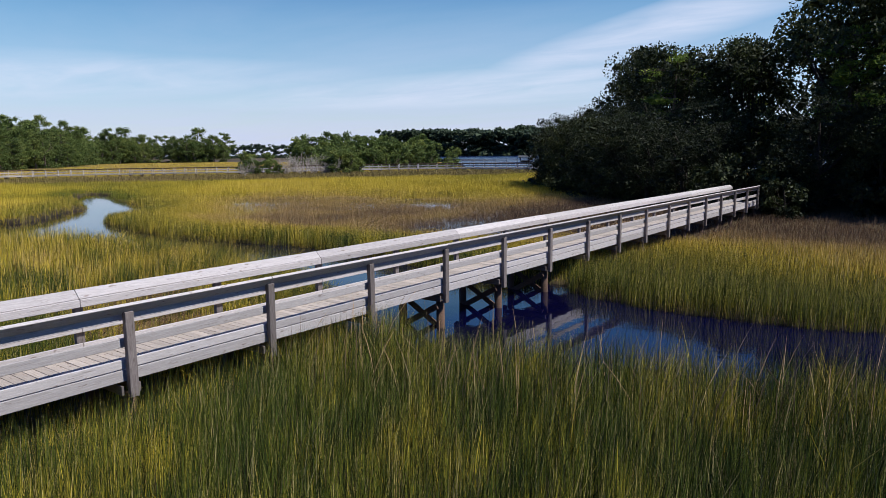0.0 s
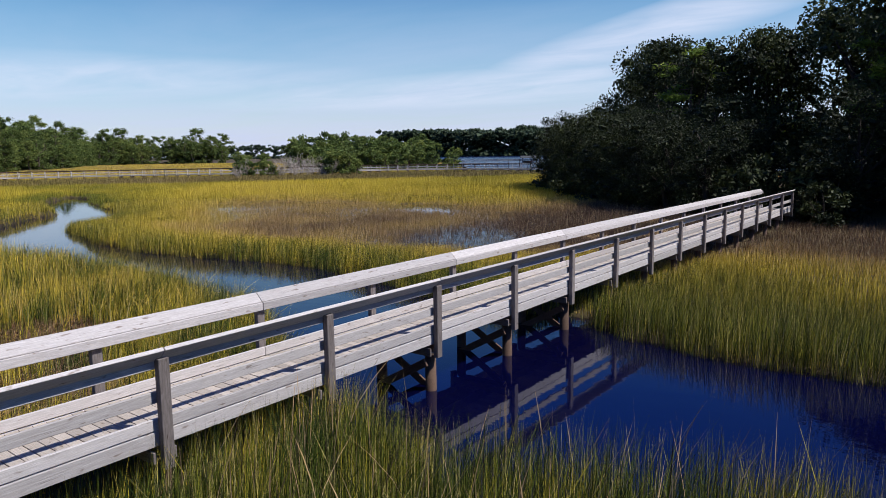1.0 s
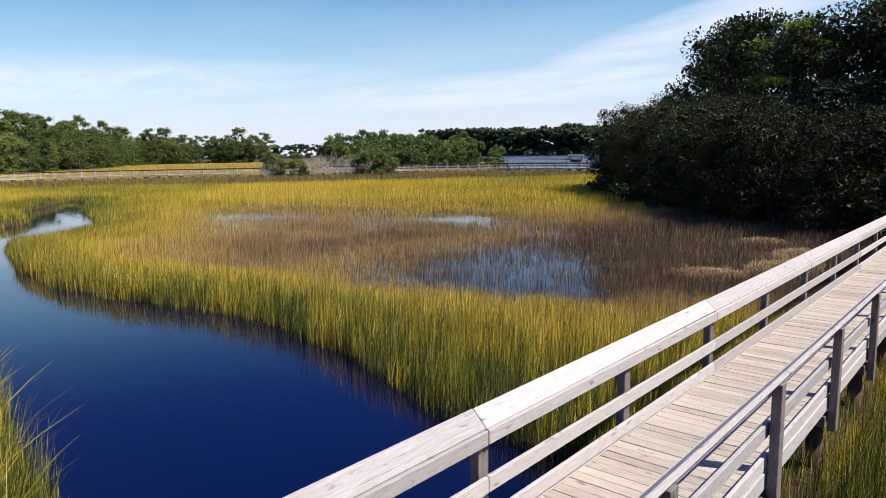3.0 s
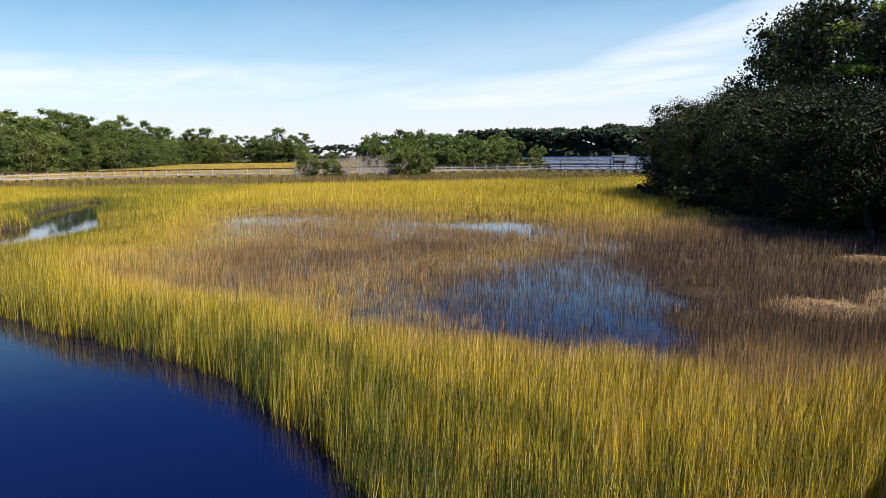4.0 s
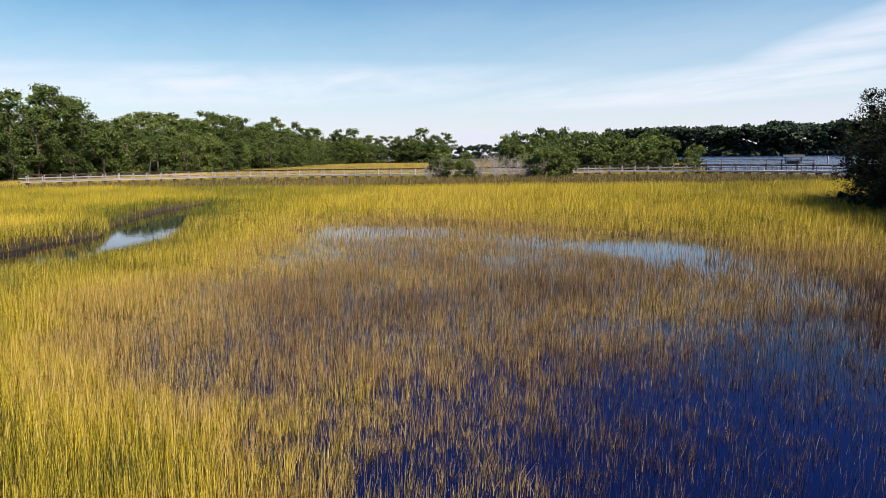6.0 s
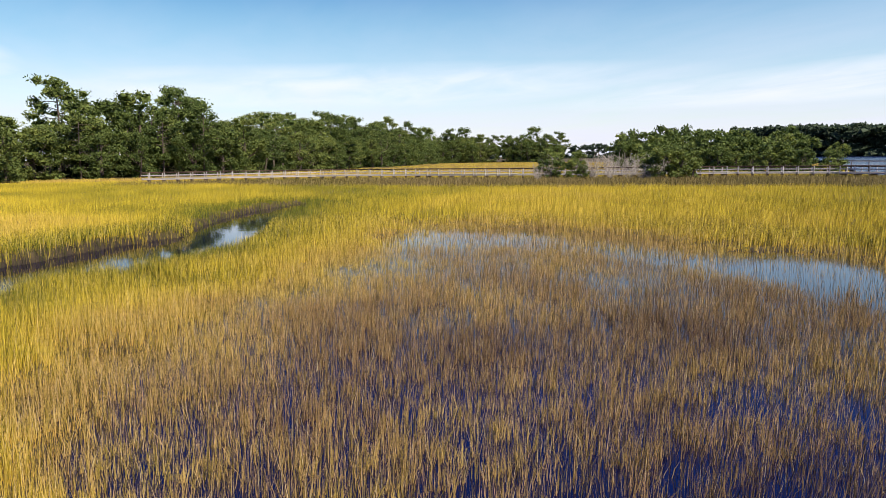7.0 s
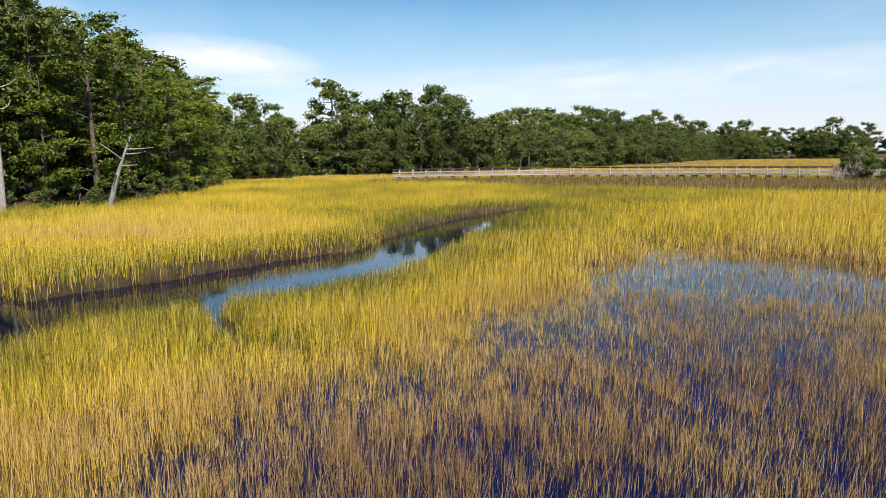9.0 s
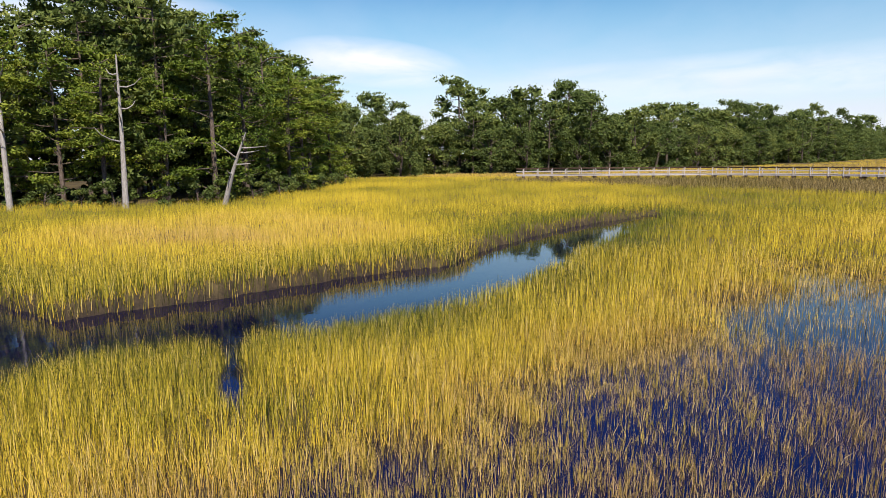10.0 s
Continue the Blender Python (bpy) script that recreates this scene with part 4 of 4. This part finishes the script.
def blades(xy, z, h, width, lean, tint, rng, segs):
    """Bent tapering blades: vertices, triangles and their attributes."""
    n = len(xy)
    a = rng.uniform(0, 2 * np.pi, n)
    across = np.stack([np.cos(a), np.sin(a), np.zeros(n)], 1) * width[:, None] * 0.5
    b = rng.normal(0.6, 1.3, n)                            # most lean the way the wind has laid them
    bend = np.stack([np.cos(b), np.sin(b)], 1) * (lean * h * rng.uniform(0.05, 1.0, n) ** 1.5)[:, None]
    base = np.column_stack([xy, z])
    V = []
    levels = np.linspace(0, 1, segs + 1)
    for f in levels[:-1]:
        c = base + np.column_stack([bend * f ** 1.8, h * f * (1 - 0.12 * f)])
        w = (1 - 0.35 * f)
        V += [c - across * w, c + across * w]
    V.append(base + np.column_stack([bend, h * 0.9]))
    m = 2 * segs + 1
    V = np.stack(V, 1).reshape(-1, 3)
    k = np.arange(n)[:, None] * m
    T = []
    for s in range(segs - 1):
        T += [k + [2 * s, 2 * s + 1, 2 * s + 3], k + [2 * s, 2 * s + 3, 2 * s + 2]]
    T.append(k + [2 * segs - 2, 2 * segs - 1, 2 * segs])
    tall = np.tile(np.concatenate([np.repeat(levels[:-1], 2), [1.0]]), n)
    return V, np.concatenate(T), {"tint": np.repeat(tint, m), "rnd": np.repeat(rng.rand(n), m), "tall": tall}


def scatter(rng, x0, x1, y0, y1, per_m2):
    n = int((x1 - x0) * (y1 - y0) * per_m2)
    return rng.uniform(x0, x1, n), rng.uniform(y0, y1, n)


def marsh(x, y):
    """Share of the full growth, height and tint of the grass at places of the plan."""
    ch, fl, pond = depth_fields(x, y)
    clump = lattice(x, y, 0.28, 71)
    patch = lattice(x, y, 2.2, 72)
    broad = lattice(x, y, 11, 73)
    right = smoothstep(-6.8, -6.2, x)                      # the side where the flight begins
    grow = 0.45 + 0.75 * clump
    h = 0.50 + 0.24 * patch + 0.12 * broad
    tint = 0.50 + 0.20 * (broad - 0.5) + 0.16 * (patch - 0.5)
    # fringe along the water: taller, greener
    fringe = smoothstep(-4.0, -0.4, ch)
    h = h + 0.22 * fringe * (1 - 1.3 * smoothstep(-33, -38, x))
    tint = tint - 0.17 * fringe * (1 - 0.4 * smoothstep(-34, -44, x))
    # flooded shallows: thin, short, brown
    f = smoothstep(-3.0, 2.0, fl)
    tuft = smoothstep(0.42, 0.72, lattice(x, y, 0.19, 74))
    grow = grow * (1 - f + f * (0.30 + 0.80 * tuft)) * (1 - f * 0.25 * smoothstep(0.45, 0.75, lattice(x, y, 1.6, 77)))
    h = h * (1 - 0.30 * f)
    tint = tint + 0.24 * f + np.where(x > -26, 0.06, 0.13) * smoothstep(1.5, 5.5, fl)
    grow = grow * (1 - np.where(x > -26, 0.22, 0.40) * smoothstep(-1.6, 1.8, pond + 2.4 * (lattice(x, y, 1.1, 78) - 0.5)))
    grow = grow * (1 - 0.6 * smoothstep(-1.0, 1.2, shore(POND_A, x, y, 1.6, 31)))
    # green thick growth below the boardwalk's sunward side, tinted darker as backlit; brown towards the wood
    tint = np.where(right > 0.5, np.interp(y + 0.25 * x + 4 * (patch - 0.5), [8, 16, 21, 27, 32], [0.06, 0.16, 0.26, 0.6, 0.92]), tint)
    h = h + right * np.interp(y, [-5, 9, 14, 20, 28, 36], [0.28, 0.28, 0.1, 0.0, -0.15, -0.2])
    mixed_in = lattice(x, y, 0.55, 76)
    tint = tint + right * (0.40 * (mixed_in - 0.45)) * smoothstep(17, 13, y)
    bank = smoothstep(-8.4, -8.8, x) * smoothstep(13.5, 12.0, y) * smoothstep(-34, -30, x)
    tint = tint - bank * (0.12 - 0.4 * (mixed_in - 0.4))
    h = h + 0.22 * bank
    walkside = smoothstep(-32, -17, x) * (1 - right) * smoothstep(32, 24, y)
    tint = tint - walkside * (0.20 - 0.4 * (mixed_in - 0.45))
    # between walk and dark wood: thin, and browned to paint in the trees' shade
    shade = smoothstep(20, 30, y - 0.35 * (x + 15)) * smoothstep(-24, -15, x)
    tint = tint + 0.80 * shade * (1 - right)
    grow = grow * (1 - 0.2 * shade * (1 - right))
    h = h * (1 - 0.3 * shade)
    # bright yellow meadow across the creek
    west = smoothstep(0, 4, -(x + 44) * 0.75 + (22 - y) * 0.66)
    tint = tint - 0.05 * west - 0.13 * smoothstep(-24, -36, x)
    tint = tint + 0.2 * smoothstep(-128, -150, x)
    h = h * (1 - 0.45 * smoothstep(-128, -140, x))
    tint = tint + 0.20 * smoothstep(1.0, 0.4, np.hypot((x + 62) / 13, (y - 12) / 13))      # a paler, tan patch
    # none in open water, under the deck, in the woods or on the matted straw
    grow = grow * (1 - smoothstep(-0.12, 0.12, ch))
    below = (np.abs(x - WALK_X) < 0.85) & (y > WALK_Y0)
    grow = np.where(below, grow * 0.4, grow)
    h = np.where(below, np.minimum(h * 0.6, 0.55), h)
    wood = np.maximum(signed(WOOD_RIGHT, x, y), signed(WOOD_LEFT, x, y))
    grow = grow * (1 - smoothstep(-0.5, 3.0, wood))
    grow = grow * (1 - smoothstep(-4, 0, signed(LAKE, x, y)))
    for wx, wy, wr in WRACK:
        grow = grow * (0.06 + 0.94 * smoothstep(0.6, 1.5, np.hypot(x - wx, (y - wy) / 1.3) / wr))
    belt = signed(RUSH_BELT, x, y) + 3 * (patch - 0.5)
    return grow, h, tint, belt


def grow_ring(name, label, rng, rect, per_m2, near, far, width, segs, lean, vary=1.0):
    """Grass whose distance from the flight line lies between near and far."""
    x, y = scatter(rng, *rect, per_m2)
    d = line_distance(FLIGHT, x, y)
    keep = (d >= near) & (d < far) & ((y > -5 - 0.3 * (x - 2.5)) | (x < -33))
    x, y = x[keep], y[keep]
    g, h, tint, belt = marsh(x, y)
    keep = (rng.rand(len(x)) < g) & (belt < 0)
    x, y, h, tint = x[keep], y[keep], h[keep], tint[keep]
    z = np.maximum(ground_height(x, y), -0.12) - 0.02
    h = h * rng.uniform(0.6, 1.15, len(x))
    V, T, at = blades(np.column_stack([x, y]), z, h, width * rng.uniform(0.7, 1.3, len(x)), lean, np.clip(tint, 0, 1), rng, segs)
    at["rnd"] = 0.5 + 0.12 * (1 - vary) + (at["rnd"] - 0.5) * vary
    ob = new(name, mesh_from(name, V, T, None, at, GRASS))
    return tagged(ob, label, "grass", kind="stuff")


rng = np.random.RandomState(5)
grow_ring("marsh_grass", "dense golden green cordgrass standing in the marsh", rng, (-50, 14, -12, 42), 150, 0, 10.5, 0.0095, 2, 0.55)
grow_ring("marsh_grass", "thick upright golden green cordgrass of the marsh", rng, (-50, 14, -12, 42), 780, 0, 10.5, 0.0085, 1, 0.32)
grow_ring("marsh_grass", "golden cordgrass of the open marsh", rng, (-60, 28, -12, 54), 280, 10.5, 22, 0.0145, 1, 0.3)
grow_ring("marsh_grass", "golden cordgrass meadow with patches of green", rng, (-90, 40, -40, 80), 80, 22, 44, 0.024, 1, 0.35, 0.5)
grow_ring("marsh_grass", "yellow cordgrass meadow beyond the creek", rng, (-130, 40, -60, 115), 46, 44, 82, 0.026, 1, 0.3, 0.2)
grow_ring("marsh_grass", "distant yellow cordgrass meadow", rng, (-180, 40, -60, 125), 15, 82, 135, 0.055, 1, 0.3, 0.2)
grow_ring("marsh_grass", "pale yellow meadow beyond the far boardwalk", rng, (-380, -70, 0, 235), 2.0, 135, 430, 0.2, 1, 0.3, 0.4)


def rush_belt():
    r = np.random.RandomState(6)
    x, y = scatter(r, -130, -32, 16, 122, 26)
    b = signed(RUSH_BELT, x, y) + 3 * (lattice(x, y, 2.2, 72) - 0.5)
    x, y = x[b >= 0], y[b >= 0]
    V, T, at = blades(np.column_stack([x, y]), ground_height(x, y) - 0.03, r.uniform(0.5, 0.95, len(x)), r.uniform(0.028, 0.05, len(x)), 0.3,
                      np.clip(0.5 + 0.5 * (lattice(x, y, 8, 75) - 0.5), 0, 1), r, 1)
    tagged(new("black_rush", mesh_from("black_rush", V, T, None, at, RUSH)), "belt of dark brown-green rush before the far boardwalk", "rush", kind="stuff")


rush_belt()


def seed_stalks(rect, per_m2, tall, lean, tints, material, label):
    """Arching stalks above the bank, close to the water."""
    r = np.random.RandomState(8)
    x, y = scatter(r, *rect, per_m2)
    ch, _, _ = depth_fields(x, y)
    keep = (ch < -0.1) & (ch > -2.8) & (y < 12.9) & (np.abs(x - WALK_X) > 1.0) & (r.rand(len(x)) < 0.85)
    x, y = x[keep], y[keep]
    n = len(x)
    V, T, at = blades(np.column_stack([x, y]), ground_height(x, y) - 0.02, r.uniform(*tall, n), r.uniform(0.008, 0.014, n), lean, r.uniform(*tints, n), r, 4)
    tagged(new("seed_stalks", mesh_from("seed_stalks", V, T, None, at, material)), label, "grass", kind="stuff")


seed_stalks((-7, 8, 2, 13.5), 18, (1.0, 1.6), 0.55, (0.0, 0.3), STRAW, "pale arching seed stalks along the channel bank")
seed_stalks((-26, -8.4, 5, 13.5), 110, (0.7, 1.2), 1.1, (0.12, 0.6), GRASS, "leaning olive and tan grass overhanging the water")


def straw_mat(cx, cy, rx, ry, n, label, tone):
    r = np.random.RandomState(int(abs(cx * 10)))
    a, q = r.uniform(0, 2 * np.pi, n), np.sqrt(r.rand(n))
    x, y = cx + np.cos(a) * q * rx, cy + np.sin(a) * q * ry
    z = ground_height(x, y) + 0.02 + 0.14 * (1 - q) + r.uniform(0, 0.05, n)
    V, T, at = blades(np.column_stack([x, y]), z, r.uniform(0.04, 0.12, n), r.uniform(0.012, 0.025, n), 6.0, np.clip(tone + r.normal(0, 0.15, n), 0, 1), r, 2)
    tagged(new("straw_mat", mesh_from("straw_mat", V, T, None, at, STRAW)), label, "straw", kind="stuff")


straw_mat(-12.3, 30.4, 1.5, 1.1, 3600, "mat of pale dead straw washed up on the marsh", 0.05)
straw_mat(-10.9, 32.9, 1.2, 2.0, 4500, "long mat of pale dead straw beside the boardwalk", 0.05)
straw_mat(-11.4, 36.2, 0.9, 1.3, 2400, "thin mat of pale dead straw near the dark wood", 0.1)
straw_mat(-13.4, 39.2, 1.0, 0.7, 1800, "small mat of pale dead straw at the wood's edge", 0.1)
straw_mat(-11.2, 6.6, 1.7, 2.0, 5000, "mat of brown dead grass below the boardwalk", 0.6)
straw_mat(-14.8, 8.0, 2.9, 2.6, 9000, "mat of reddish brown dead grass beside the boardwalk", 0.8)

# ---------------------------------------------------------------- deck planks, nearest pieces last
PLANKS = [box(1.318, 0.138, 0.038, WOOD_DECK, 0.004, v) for v in range(1, 9)]
rs = random.Random(9)
y = WALK_Y0 + 0.07
while y < WALK_Y1:
    part("deck_plank", PLANKS[rs.randint(0, 7)], boardwalk, pose(rs.uniform(-0.008, 0.008), y, DECK_Z - 0.019 + rs.uniform(-0.003, 0.003), rs.uniform(-0.6, 0.6), 0, rs.choice((0, 180)) + rs.uniform(-0.3, 0.3)))
    y += 0.1465
